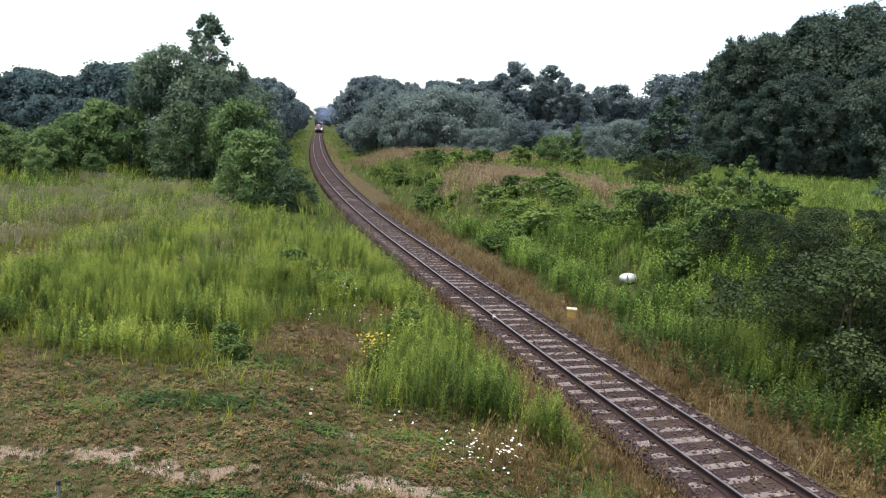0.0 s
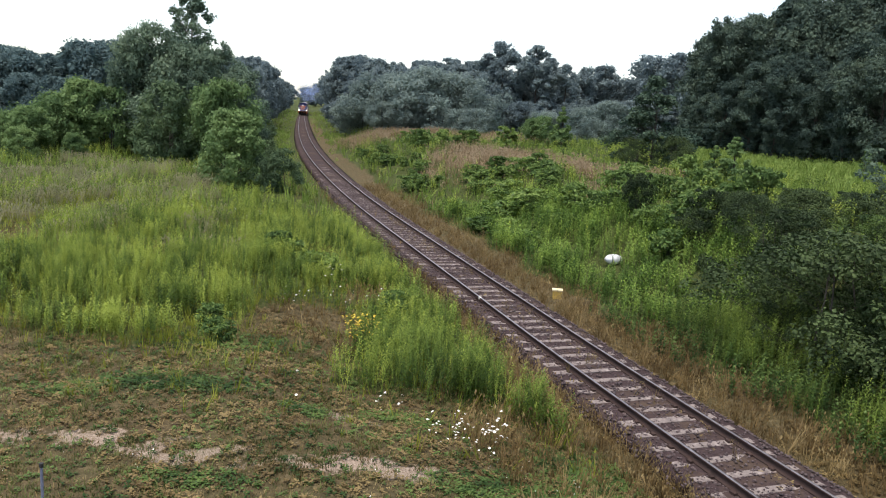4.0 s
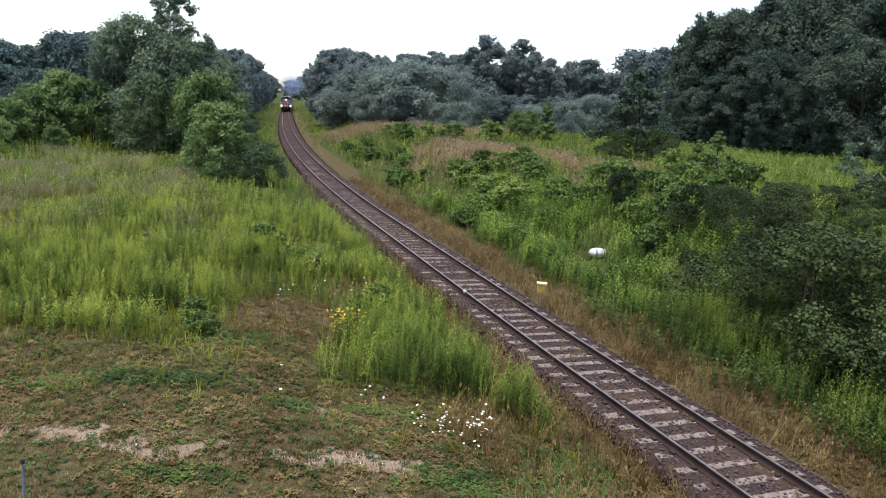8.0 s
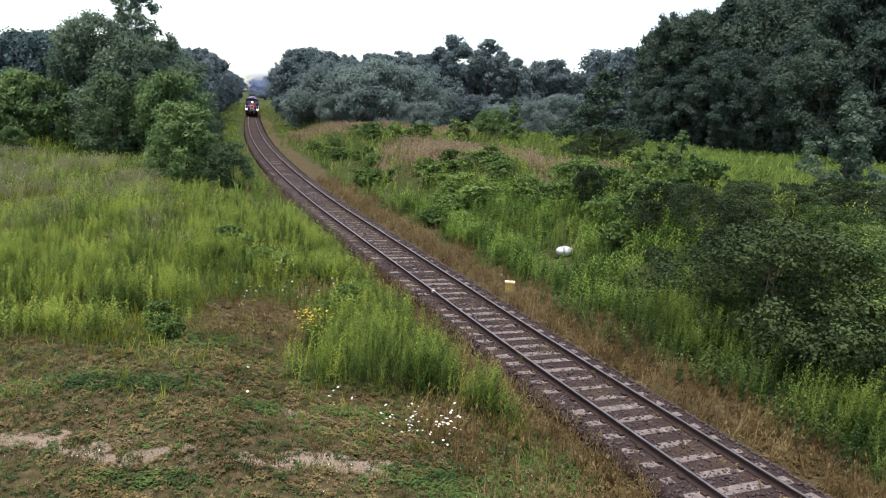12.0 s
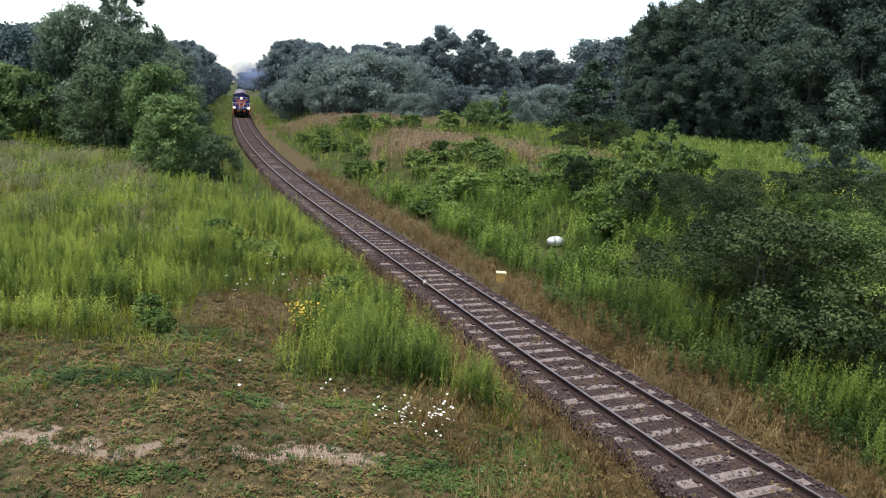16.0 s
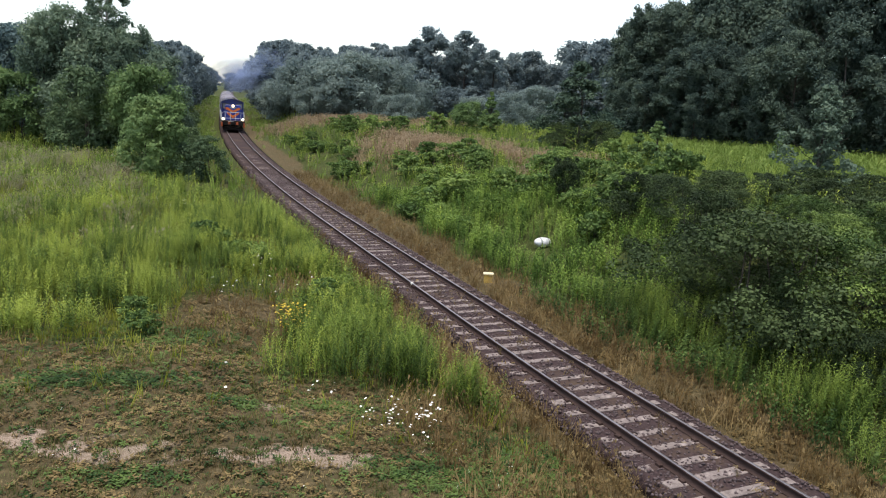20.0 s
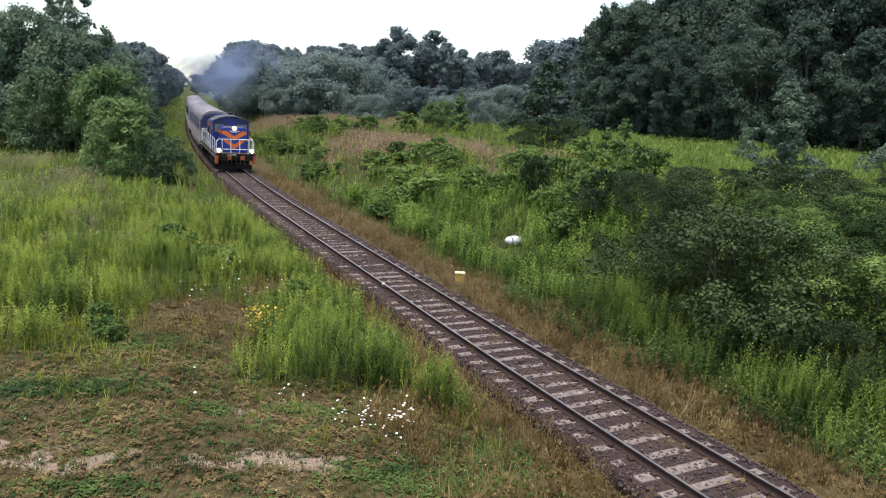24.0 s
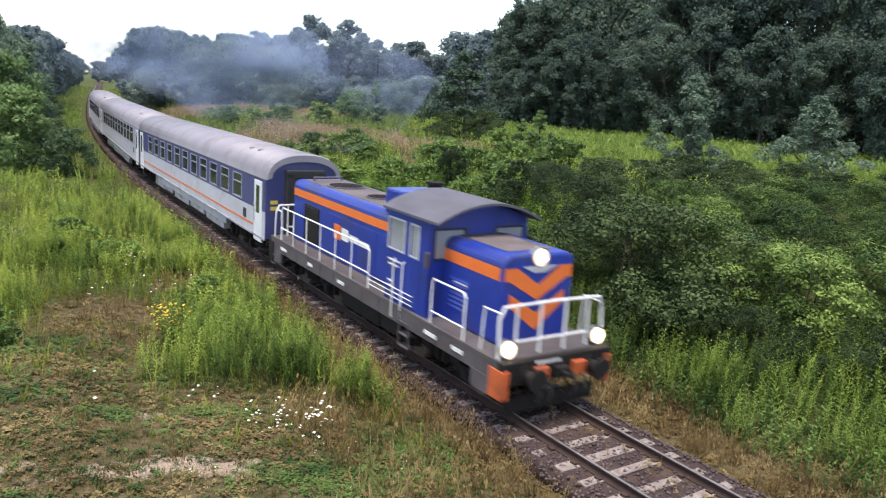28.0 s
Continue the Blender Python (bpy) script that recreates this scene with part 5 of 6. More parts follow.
def build_locomotive():
    loco = tagged(new("locomotive"), "dark blue diesel shunting locomotive with orange stripes and lit headlamps", "locomotive")
    # frame and deck
    part("deck", boxed(-6.5, 6.45, -1.5, 1.5, 1.30, 1.38, 0.012), DECK, loco, "dusty grey walkway deck")
    for s in (-1, 1):
        bm = bmesh.new()
        box(bm, -6.5, 6.45, s * 1.44 - 0.05, s * 1.44 + 0.05, 0.93, 1.30, 0.01)
        for k in range(14):
            box(bm, -6.1 + k * 0.93, -6.06 + k * 0.93, s * 1.44 - 0.065, s * 1.44 + 0.065, 0.95, 1.29)
        part("side_sill", bm, SILL, loco, "grey side sill with rust streaks")
        bm = bmesh.new()
        for a, w in ((-5.3, 0.5), (-3.1, 0.34), (-0.9, 0.42), (3.9, 0.5), (5.0, 0.4)):
            box(bm, a - w / 2, a + w / 2, s * 1.495, s * 1.51, 1.08, 1.17)
        tagged(part("sill_marking", bm, WHITE_PAINT, loco, "small white markings as plain bars"), kind="stuff") if s < 0 else bm.free()
    for e in (-1, 1):
        part("buffer_beam", boxed(min(e * 6.45, e * 6.62), max(e * 6.45, e * 6.62), -1.5, 1.5, 0.86, 1.36, 0.015), GRIME, loco)
        for s in (-1, 1):
            part("corner_skirt", boxed(min(e * 6.2, e * 6.64), max(e * 6.2, e * 6.64), min(s * 1.31, s * 1.52), max(s * 1.31, s * 1.52), 0.58, 1.20, 0.02), ORANGE_DIRTY if e > 0 else GRIME, loco, "grimy orange end skirt" if e > 0 else "")
            part("side_skirt", boxed(min(e * 5.55, e * 6.2), max(e * 5.55, e * 6.2), min(s * 1.42, s * 1.50), max(s * 1.42, s * 1.50), 0.55, 0.95, 0.015), SILL, loco)
        buffers(loco, e * 6.62, e)
    for s in (-0.52, 0.52):
        part("beam_bracket", boxed(6.62, 6.74, s - 0.17, s + 0.17, 0.90, 1.20, 0.02), ORANGE_DIRTY, loco, "orange bracket on the buffer beam")
    bm = bmesh.new()
    box(bm, 6.62, 6.80, -0.16, 0.16, 0.92, 1.16, 0.03)
    pipe(bm, [Vector((6.7, 0, 1.04)), Vector((7.0, 0, 1.04)), Vector((7.06, 0, 1.14))], 0.05)
    for k in range(3):
        rod(bm, (6.9 - 0.02 * k, -0.05, 0.95 - k * 0.14), (6.9 - 0.02 * k, 0.05, 0.80 - k * 0.14), 0.035, 6)
    part("coupling", bm, GRIME, loco, "black screw coupling")
    for s in (-0.34, 0.34, -0.62, 0.62):
        part("air_hose", pipe(bmesh.new(), [Vector((6.62, s, 0.92)), Vector((6.78, s, 0.86)), Vector((6.84, s, 0.62)), Vector((6.76, s * 1.05, 0.46))], 0.03), RUBBER, loco)
    part("rail_guard", prism(bmesh.new(), [(-1.25, 0.16), (-1.25, 0.52), (1.25, 0.52), (1.25, 0.16)], "x", 6.38, 6.44), GRIME, loco, "black rail guard under the front")
    # underneath
    for s in (-1, 1):
        part("fuel_tank", boxed(-1.2, 1.1, min(s * 0.55, s * 1.32), max(s * 0.55, s * 1.32), 0.42, 0.92, 0.06), GRIME, loco)
        part("battery_box", boxed(1.3, 2.2, min(s * 0.9, s * 1.38), max(s * 0.9, s * 1.38), 0.52, 0.92, 0.02), GRIME, loco)
        bm = bmesh.new()
        for z in (0.42, 0.72, 1.02):
            box(bm, 2.45, 2.95, min(s * 1.30, s * 1.52), max(s * 1.30, s * 1.52), z, z + 0.03)
        for a in (2.45, 2.92):
            box(bm, a, a + 0.03, min(s * 1.46, s * 1.51), max(s * 1.46, s * 1.51), 0.42, 1.3)
        part("step", bm, SILL, loco, "grey boarding steps")
        bm = bmesh.new()
        for z in (0.45, 0.75):
            box(bm, -6.45, -6.05, min(s * 1.30, s * 1.52), max(s * 1.30, s * 1.52), z, z + 0.03)
        for a in (-6.45, -6.08):
            box(bm, a, a + 0.03, min(s * 1.46, s * 1.51), max(s * 1.46, s * 1.51), 0.45, 1.3)
        part("step", bm, SILL, loco, "grey boarding steps")
    for x in (-3.7, 3.7):
        bogie(loco, x, 2.6, 1.05, 0.55)
    # short hood
    part("short_hood", bevelled(hood_shape(3.45, 5.72, 0.98, 1.38, 3.34, 0.24), 0.08, 3), BLUE, loco, "dark blue short hood")
    part("hood_top", prism(bmesh.new(), [(3.5, -0.62), (3.5, 0.62), (5.35, 0.62), (5.35, -0.62)], "z", 3.338, 3.346), HOODTOP, loco, "sooty top of the hood")
    for s in (-1, 1):
        part("orange_stripe", boxed(3.48, 5.62, min(s * 0.978, s * 0.985), max(s * 0.978, s * 0.985), 2.78, 3.06), ORANGE, loco, "orange stripe along the hood")
        part("hood_louvre", louvres(3.75, 4.6, s * 0.981, 1.75, 2.5, 7), BLUE, loco, "blue louvred hood doors")
        part("hood_handle", boxed(4.0, 4.5, min(s * 0.985, s * 1.01), max(s * 0.985, s * 1.01), 2.36, 2.39), WHITE_PAINT, loco)

    def nose_paint(outline):
        full = outline + [(-y, z) for y, z in outline[::-1] if y]
        return prism(bmesh.new(), full, "x", 5.722, 5.729)

    part("chevron", nose_paint([(0, 2.31), (0.8, 2.78), (0.93, 2.78), (0.93, 3.06), (0.6, 3.06), (0, 2.66)]), ORANGE, loco, "orange chevron on the nose, joined to the stripe")
    part("chevron", nose_paint([(0, 1.64), (0.76, 2.22), (0.76, 2.5), (0, 2.03)]), ORANGE, loco, "orange chevron on the nose")
    part("badge", prism(bmesh.new(), [(-0.46, 3.08), (0.46, 3.08), (0.16, 2.93), (-0.16, 2.93)], "x", 5.731, 5.742), FRAME_W, loco, "silver-grey winged badge as a plain shape")
    bm = bmesh.new()
    for k in range(9):
        box(bm, 6.622, 6.628, -0.62 + k * 0.075, -0.57 + k * 0.075, 1.24, 1.31)
    tagged(part("number_mark", bm, WHITE_PAINT, loco, "small white marks as plain bars"), kind="stuff")
    lamp(loco, 5.72, 0.0, 3.26, 0.19, LAMP_DIM)
    for s in (-1, 1):
        lamp(loco, 6.42, s * 1.24, 1.58, 0.175)
        part("lamp_bracket", boxed(6.28, 6.44, s * 1.24 - 0.06, s * 1.24 + 0.06, 1.36, 1.46), SILL, loco)
    # cab
    z1 = 3.72
    bm = bmesh.new()
    for s in (-1, 1):
        box(bm, 1.5, 3.5, min(s * 1.36, s * 1.42), max(s * 1.36, s * 1.42), 1.38, 2.72)
        box(bm, 1.5, 3.5, min(s * 1.36, s * 1.42), max(s * 1.36, s * 1.42), 3.45, z1)
        for a, w in ((1.5, 0.10), (2.36, 0.30), (3.02, 0.48)):
            box(bm, a, a + w, min(s * 1.36, s * 1.42), max(s * 1.36, s * 1.42), 2.72, 3.45)
    for x in (1.5, 3.44):
        box(bm, x, x + 0.06, -1.36, 1.36, 1.38, 2.80)
        for a, b in ((-1.36, -1.26), (-0.48, 0.48), (1.26, 1.36)):
            box(bm, x, x + 0.06, a, b, 2.80, 3.45)
        prism(bm, [(-1.36, 3.45), (-1.36, z1), (-0.7, 3.95), (0, 4.05), (0.7, 3.95), (1.36, z1), (1.36, 3.45)], "x", x, x + 0.06)
    part("cab", bm, BLUE, loco, "dark blue cab walls")
    part("cab_roof", arc_roof(1.35, 3.95, 1.50, 3.72, 4.14, 0.06), ROOF_DARK, loco, "grey arched cab roof")
    for x, dx in ((1.49, -1), (3.505, 1)):
        for s in (-1, 1):
            w = part("cab_window", frame_ring("x", x, s * 0.87, 3.125, 0.40, 0.34, 0.04, 0.02), RUBBER, loco)
            part("pane", boxed(x - 0.02, x - 0.012, s * 0.87 - 0.39, s * 0.87 + 0.39, 2.80, 3.45), GLASS_PALE if dx > 0 else GLASS, w, "reflecting cab pane")
    for s in (-1, 1):
        for a, b in ((1.60, 2.36), (2.66, 3.02)):
            w = part("cab_window", frame_ring("y", s * 1.425, (a + b) / 2, 3.085, (b - a) / 2, 0.365, 0.045, 0.02), FRAME_W, loco)
            part("pane", boxed(a, b, min(s * 1.38, s * 1.39), max(s * 1.38, s * 1.39), 2.72, 3.45), GLASS_PALE, w, "reflecting cab pane")
        part("cab_door", boxed(2.52, 3.16, min(s * 1.42, s * 1.432), max(s * 1.42, s * 1.432), 1.45, 2.66, 0.004), BLUE, loco)
        part("mirror", boxed(3.52, 3.60, min(s * 1.44, s * 1.57), max(s * 1.44, s * 1.57), 2.6, 2.98, 0.02), SILL, loco)
        bm = bmesh.new()
        for a in (2.02, 2.46):
            pipe(bm, [Vector((a, s * 1.49, 1.0)), Vector((a, s * 1.49, 2.44)), Vector((a, s * 1.43, 2.50))], 0.022)
        part("cab_grab_rail", bm, WHITE_PAINT, loco, "white upright grab rail")
        for z in (1.52, 1.64, 1.76):
            part("safety_bar", pipe(bmesh.new(), [Vector((0.75, s * 1.48, z)), Vector((2.95, s * 1.48, z))], 0.011), WHITE_PAINT, loco, "thin white safety bar")
        bm = bmesh.new()
        for k, (w, z) in enumerate(((0.62, 2.40), (0.5, 2.28), (0.3, 1.86), (0.3, 1.72))):
            box(bm, 1.66, 1.66 + w, min(s * 1.433, s * 1.437), max(s * 1.433, s * 1.437), z, z + 0.05)
        tagged(part("cab_lettering", bm, WHITE_PAINT, loco, "white lettering as plain bars"), kind="stuff")
    # long hood
    part("long_hood", bevelled(hood_shape(-5.92, 1.5, 0.95, 1.38, 3.40, 0.26), 0.07, 3), BLUE, loco, "dark blue long engine hood")
    part("hood_top", prism(bmesh.new(), [(-5.7, -0.66), (-5.7, 0.66), (0.3, 0.66), (0.3, -0.66)], "z", 3.398, 3.406), HOODTOP, loco, "sooty top of the engine hood")
    part("silencer_box", boxed(0.45, 1.34, -0.95, 0.80, 3.38, 4.03, 0.05), BLUE, loco, "blue-grey silencer box behind the cab")
    bm = bmesh.new()
    rod(bm, (0.95, 0.25, 4.0), (0.95, 0.25, 4.2), 0.19, 20)
    rod(bm, (0.95, 0.25, 4.17), (0.95, 0.25, 4.23), 0.24, 20)
    part("exhaust_stack", bm, GRIME, loco, "black exhaust stack")
    for x, r in ((-1.6, 0.42), (-3.9, 0.62)):
        bm = bmesh.new()
        rod(bm, (x, 0, 3.40), (x, 0, 3.445), r, 28)
        fan = part("roof_fan", bm, ROOF_DARK, loco, "round roof fan")
        bm = bmesh.new()
        rod(bm, (x, 0, 3.445), (x, 0, 3.452), r * 0.86, 28)
        for k in range(7):
            y = -r * 0.75 + k * r * 0.25
            q = math.sqrt(max(0.01, (r * 0.86) ** 2 - y * y))
            box(bm, x - q, x + q, y - 0.012, y + 0.012, 3.452, 3.466)
        part("fan_grille", bm, GRIME, fan)
    bm = bmesh.new()
    pipe(bm, [Vector((-5.3, -0.5, 3.36)), Vector((-5.3, -0.5, 3.52)), Vector((-5.3, 0.5, 3.52)), Vector((-5.3, 0.5, 3.36))], 0.03)
    part("lifting_eye", bm, ROOF_DARK, loco)
    for s in (-1, 1):
        part("orange_stripe", boxed(-5.86, 1.45, min(s * 0.948, s * 0.956), max(s * 0.948, s * 0.956), 2.88, 3.12), ORANGE, loco, "orange stripe along the hood")
        part("radiator_grille", louvres(-4.95, -3.75, s * 0.952, 1.55, 2.72, 12), GRIME, loco, "black radiator louvres")
        for k in range(4):
            a = -3.3 + k * 1.15
            part("hood_door", boxed(a, a + 1.08, min(s * 0.948, s * 0.962), max(s * 0.948, s * 0.962), 1.55, 2.74, 0.006), BLUE, loco)
        part("hood_door", boxed(-5.75, -5.05, min(s * 0.948, s * 0.962), max(s * 0.948, s * 0.962), 1.55, 2.74, 0.006), BLUE, loco)
        part("logo", boxed(-2.62, -2.15, min(s * 0.962, s * 0.967), max(s * 0.962, s * 0.967), 2.05, 2.50), ORANGE, loco, "orange company mark as a plain block")
        bm = bmesh.new()
        for a, b, z, h in ((-2.08, -1.62, 2.10, 0.36), (-1.55, -0.95, 2.16, 0.20), (-0.9, -0.3, 2.16, 0.16), (-2.6, -2.45, 2.10, 0.1)):
            box(bm, a, b, min(s * 0.9675, s * 0.971), max(s * 0.9675, s * 0.971), z, z + h)
        tagged(part("logo_lettering", bm, WHITE_PAINT, loco, "white company lettering as plain bars"), kind="stuff")
        # handrails
        y = s * 1.45
        bm = bmesh.new()
        pipe(bm, [Vector((-5.68, y, 1.38)), Vector((-5.68, y, 2.40)), Vector((-5.56, y, 2.48)), Vector((0.52, y, 2.48)), Vector((0.66, y, 2.38)), Vector((0.66, y, 1.38))], 0.024)
        pipe(bm, [Vector((-5.68, y, 1.78)), Vector((0.66, y, 1.78))], 0.02)
        for k in range(1, 6):
            rod(bm, (-5.68 + k * 1.057, y, 1.38), (-5.68 + k * 1.057, y, 2.48), 0.02, 6)
        part("handrail", bm, WHITE_PAINT, loco, "white tubular handrail along the walkway")
        bm = bmesh.new()
        pipe(bm, [Vector((3.78, y, 1.38)), Vector((3.78, y, 2.32)), Vector((3.86, y, 2.42)), Vector((5.02, y, 2.42)), Vector((5.12, y, 2.32)), Vector((5.12, y, 1.38))], 0.024)
        pipe(bm, [Vector((3.78, y, 1.66)), Vector((5.12, y, 1.66))], 0.02)
        part("handrail", bm, WHITE_PAINT, loco, "white tubular handrail along the walkway")
        for e in (-1, 1):
            part("end_rail", pipe(bmesh.new(), [Vector((e * 6.35, s * 1.42, 1.38)), Vector((e * 6.28, s * 1.42, 2.20)), Vector((e * 6.30, s * 1.30, 2.44)), Vector((e * 6.30, 0, 2.46))], 0.032), WHITE_PAINT, loco, "white tubular end railing")
            part("end_bar", pipe(bmesh.new(), [Vector((e * 6.32, s * 1.0, 1.68)), Vector((e * 6.32, 0, 1.68))], 0.026), WHITE_PAINT, loco)
            for q in (0.99, 0.34):
                part("end_post", rod(bmesh.new(), (e * 6.32, s * q, 1.38), (e * 6.30, s * q, 2.45), 0.03, 7), WHITE_PAINT, loco)
            part("corner_rail", pipe(bmesh.new(), [Vector((e * 6.30, s * 1.36, 2.30)), Vector((e * 5.75, s * 1.40, 2.30)), Vector((e * 5.70, s * 1.40, 1.38))], 0.022), WHITE_PAINT, loco)
    return loco


def louvres(x0, x1, y, z0, z1, n):
    bm = bmesh.new()
    s = 1 if y > 0 else -1
    box(bm, x0, x1, min(y, y + s * 0.006), max(y, y + s * 0.006), z0, z1)
    for k in range(n):
        z = z0 + (z1 - z0) * (k + 0.3) / n
        prism(bm, [(y + s * 0.006, z), (y + s * 0.03, z - 0.02), (y + s * 0.006, z + 0.045)], "x", x0 + 0.04, x1 - 0.04)
    return bm


def frame_ring(axis, w, u, v, hu, hv, t, depth):
    """A window frame of four bars round an opening in a wall."""
    bm = bmesh.new()
    for a0, a1, b0, b1 in ((-hu - t, hu + t, hv, hv + t), (-hu - t, hu + t, -hv - t, -hv), (-hu - t, -hu, -hv, hv), (hu, hu + t, -hv, hv)):
        if axis == "x":
            box(bm, w - depth / 2, w + depth / 2, u + a0, u + a1, v + b0, v + b1)
        else:
            box(bm, u + a0, u + a1, w - depth / 2, w + depth / 2, v + b0, v + b1)
    return bm


def lamp(parent, x, y, z, r, glow=None):
    bm = bmesh.new()
    rod(bm, (x - 0.14, y, z), (x + 0.02, y, z), r * 1.12, 20, r * 1.2)
    ob = part("headlamp", bm, CHROME, parent, "round lit headlamp")
    bm = bmesh.new()
    bmesh.ops.create_uvsphere(bm, u_segments=18, v_segments=9, radius=r, matrix=Matrix.Translation((x + 0.02, y, z)) @ Matrix.Diagonal((0.35, 1, 1, 1)))
    part("lens", bm, glow or LAMP_ON, ob, "glowing warm-white lens")
    bm = bmesh.new()
    bmesh.ops.create_uvsphere(bm, u_segments=12, v_segments=7, radius=r * 0.42, matrix=Matrix.Translation((x + 0.065, y, z)) @ Matrix.Diagonal((0.35, 1, 1, 1)))
    part("bulb", bm, LAMP_BULB, ob, "white-hot spot of the lamp")


def build_coach(name_label, upper, stripe, band_low):
    coach = tagged(new("passenger_coach"), name_label, "railway coach", group="coaches of the train")
    L = 12.1
    half, zs = 1.40, 3.12
    # shell in separate pieces: lower side, window band, cove, roof, ends
    for s in (-1, 1):
        part("lower_side", boxed(-L, L, min(s * (half - 0.06), s * half), max(s * (half - 0.06), s * half), 1.02, band_low, 0.0), COACH_WHITE, coach, "light grey lower side")
        bm = bmesh.new()
        wx = [-8.75 + k * 1.75 for k in range(11)]
        y0, y1 = min(s * (half - 0.06), s * half), max(s * (half - 0.06), s * half)
        box(bm, -L, L, y0, y1, 3.0, zs)
        box(bm, -L, L, y0, y1, band_low, 2.06)
        edges = [-L] + [e for x in wx for e in (x - 0.6, x + 0.6)] + [L]
        for a, b in zip(edges[::2], edges[1::2]):
            box(bm, a, b, y0, y1, 2.06, 3.0)
        part("window_band", bm, upper, coach, "painted upper side round the windows")
        for x in wx:
            w = part("window", frame_ring("y", s * half, x, 2.53, 0.56, 0.43, 0.045, 0.03), COACH_GREY if upper is COACH_BLUE else RUBBER, coach)
            box_bar = boxed(x - 0.56, x + 0.56, s * half - 0.012, s * half + 0.012, 2.64, 2.68)
            part("sash_bar", box_bar, COACH_GREY, w)
            part("pane", boxed(x - 0.58, x + 0.58, s * (half - 0.03) - 0.004, s * (half - 0.03) + 0.004, 2.08, 2.98), GLASS, w, "dark window pane")
        part("stripe", boxed(-L + 1.3, L - 1.3, s * half + 0.0 if s > 0 else s * half - 0.005, s * half + 0.005 if s > 0 else s * half, 1.30, 1.37), stripe, coach, "thin orange-red stripe")
        part("sill_rail", boxed(-L, L, s * half - 0.03, s * half + 0.015, 0.96, 1.03), COACH_UNDER, coach)
        for x in (-11.35, 11.35):
            d = part("entrance_door", boxed(x - 0.42, x + 0.42, s * half - 0.025, s * half + 0.022, 0.82, 3.02, 0.012), DOOR_WHITE, coach, "white entrance door")
            part("pane", boxed(x - 0.2, x + 0.2, s * half + s * 0.022 - 0.004, s * half + s * 0.022 + 0.004, 1.85, 2.85), GLASS, d)
            part("door_handle", boxed(x - 0.36, x - 0.33, s * half + s * 0.05 - 0.012, s * half + s * 0.05 + 0.012, 1.5, 2.2), CHROME, d)
            bm = bmesh.new()
            for z in (0.35, 0.62):
                box(bm, x - 0.35, x + 0.35, s * (half - 0.15) - 0.12, s * (half - 0.15) + 0.12, z, z + 0.03)
            box(bm, x - 0.37, x - 0.35, s * (half - 0.2), s * (half - 0.2) + s * 0.03, 0.35, 1.0) if s > 0 else None
            part("footstep", bm, GRIME, coach)
        part("number_plate", boxed(9.55, 9.95, s * half + s * 0.004 - 0.003, s * half + s * 0.004 + 0.003, 1.42, 1.78), RUBBER, coach, "small dark sign")
        part("skirt", boxed(-6.9, 7.0, min(s * 1.30, s * 1.345), max(s * 1.30, s * 1.345), 0.66, 0.97, 0.01), COACH_WHITE, coach, "light grey skirt above the equipment boxes")
        # equipment below the floor
        for a, b, z in ((-7.6, -5.4, 0.38), (-5.2, -3.2, 0.42), (-2.6, 0.4, 0.36), (0.8, 3.4, 0.42), (3.8, 6.6, 0.36)):
            part("underfloor_box", boxed(a, b, min(s * 0.75, s * 1.33), max(s * 0.75, s * 1.33), z, 0.95, 0.03), COACH_UNDER, coach, "grey underfloor equipment box")
    o = [(half + 0.01, zs)]
    n = 14
    for k in range(n + 1):
        a = math.pi * k / n
        o.append((half * (1 if math.cos(a) > 0 else -1) * abs(math.cos(a)) ** 0.85, zs + 0.02 + 0.92 * math.sin(a) ** 0.9))
    o.append((-half - 0.01, zs))
    bm = prism(bmesh.new(), o, "x", -L, L)
    for f in bm.faces:
        f.smooth = abs(f.normal.x) < 0.5
    part("roof", bm, COACH_ROOF, coach, "silver-grey rounded roof")
    for e in (-1, 1):
        bm = bmesh.new()
        rim = [bm.verts.new((e * L, y, z)) for y, z in o[1:-1]]
        lip = [bm.verts.new((e * (L + 0.16), y * 0.985, zs + (z - zs) * 0.96)) for y, z in o[1:-1]]
        inner = [bm.verts.new((e * (L + 0.16), y * 0.86, zs + 0.08 + (z - zs) * 0.62)) for y, z in o[1:-1]]
        back = [bm.verts.new((e * (L + 0.05), y * 0.86, zs + 0.08 + (z - zs) * 0.62)) for y, z in o[1:-1]]
        for p, q in ((rim, lip), (lip, inner), (inner, back)):
            for i in range(len(p) - 1):
                bm.faces.new((p[i], p[i + 1], q[i + 1], q[i]))
        bmesh.ops.recalc_face_normals(bm, faces=bm.faces)
        part("roof_end", bm, COACH_ROOF, coach, "grey domed rim at the roof's end")
    for k in range(11):
        x = -11 + k * 2.2
        ring = [(y * 1.003, zs + (z - zs) * 1.004) for y, z in o[1:-1]]
        part("roof_seam", prism(bmesh.new(), ring + [(y * 0.985, z - 0.02) for y, z in ring[::-1]], "x", x - 0.015, x + 0.015), COACH_ROOF, coach)
    for x in (-9, -6.5, -3.5, 0, 3.5, 6.5, 8.6, 9.6):
        bm = bmesh.new()
        if x > 8:
            rod(bm, (x, -0.75, 3.78), (x, -0.75, 3.98), 0.16, 12, 0.12)
        else:
            box(bm, x - 0.22, x + 0.22, -0.5, -0.2, 3.92, 4.04, 0.03)
        part("roof_vent", bm, COACH_ROOF, coach, "roof ventilator")
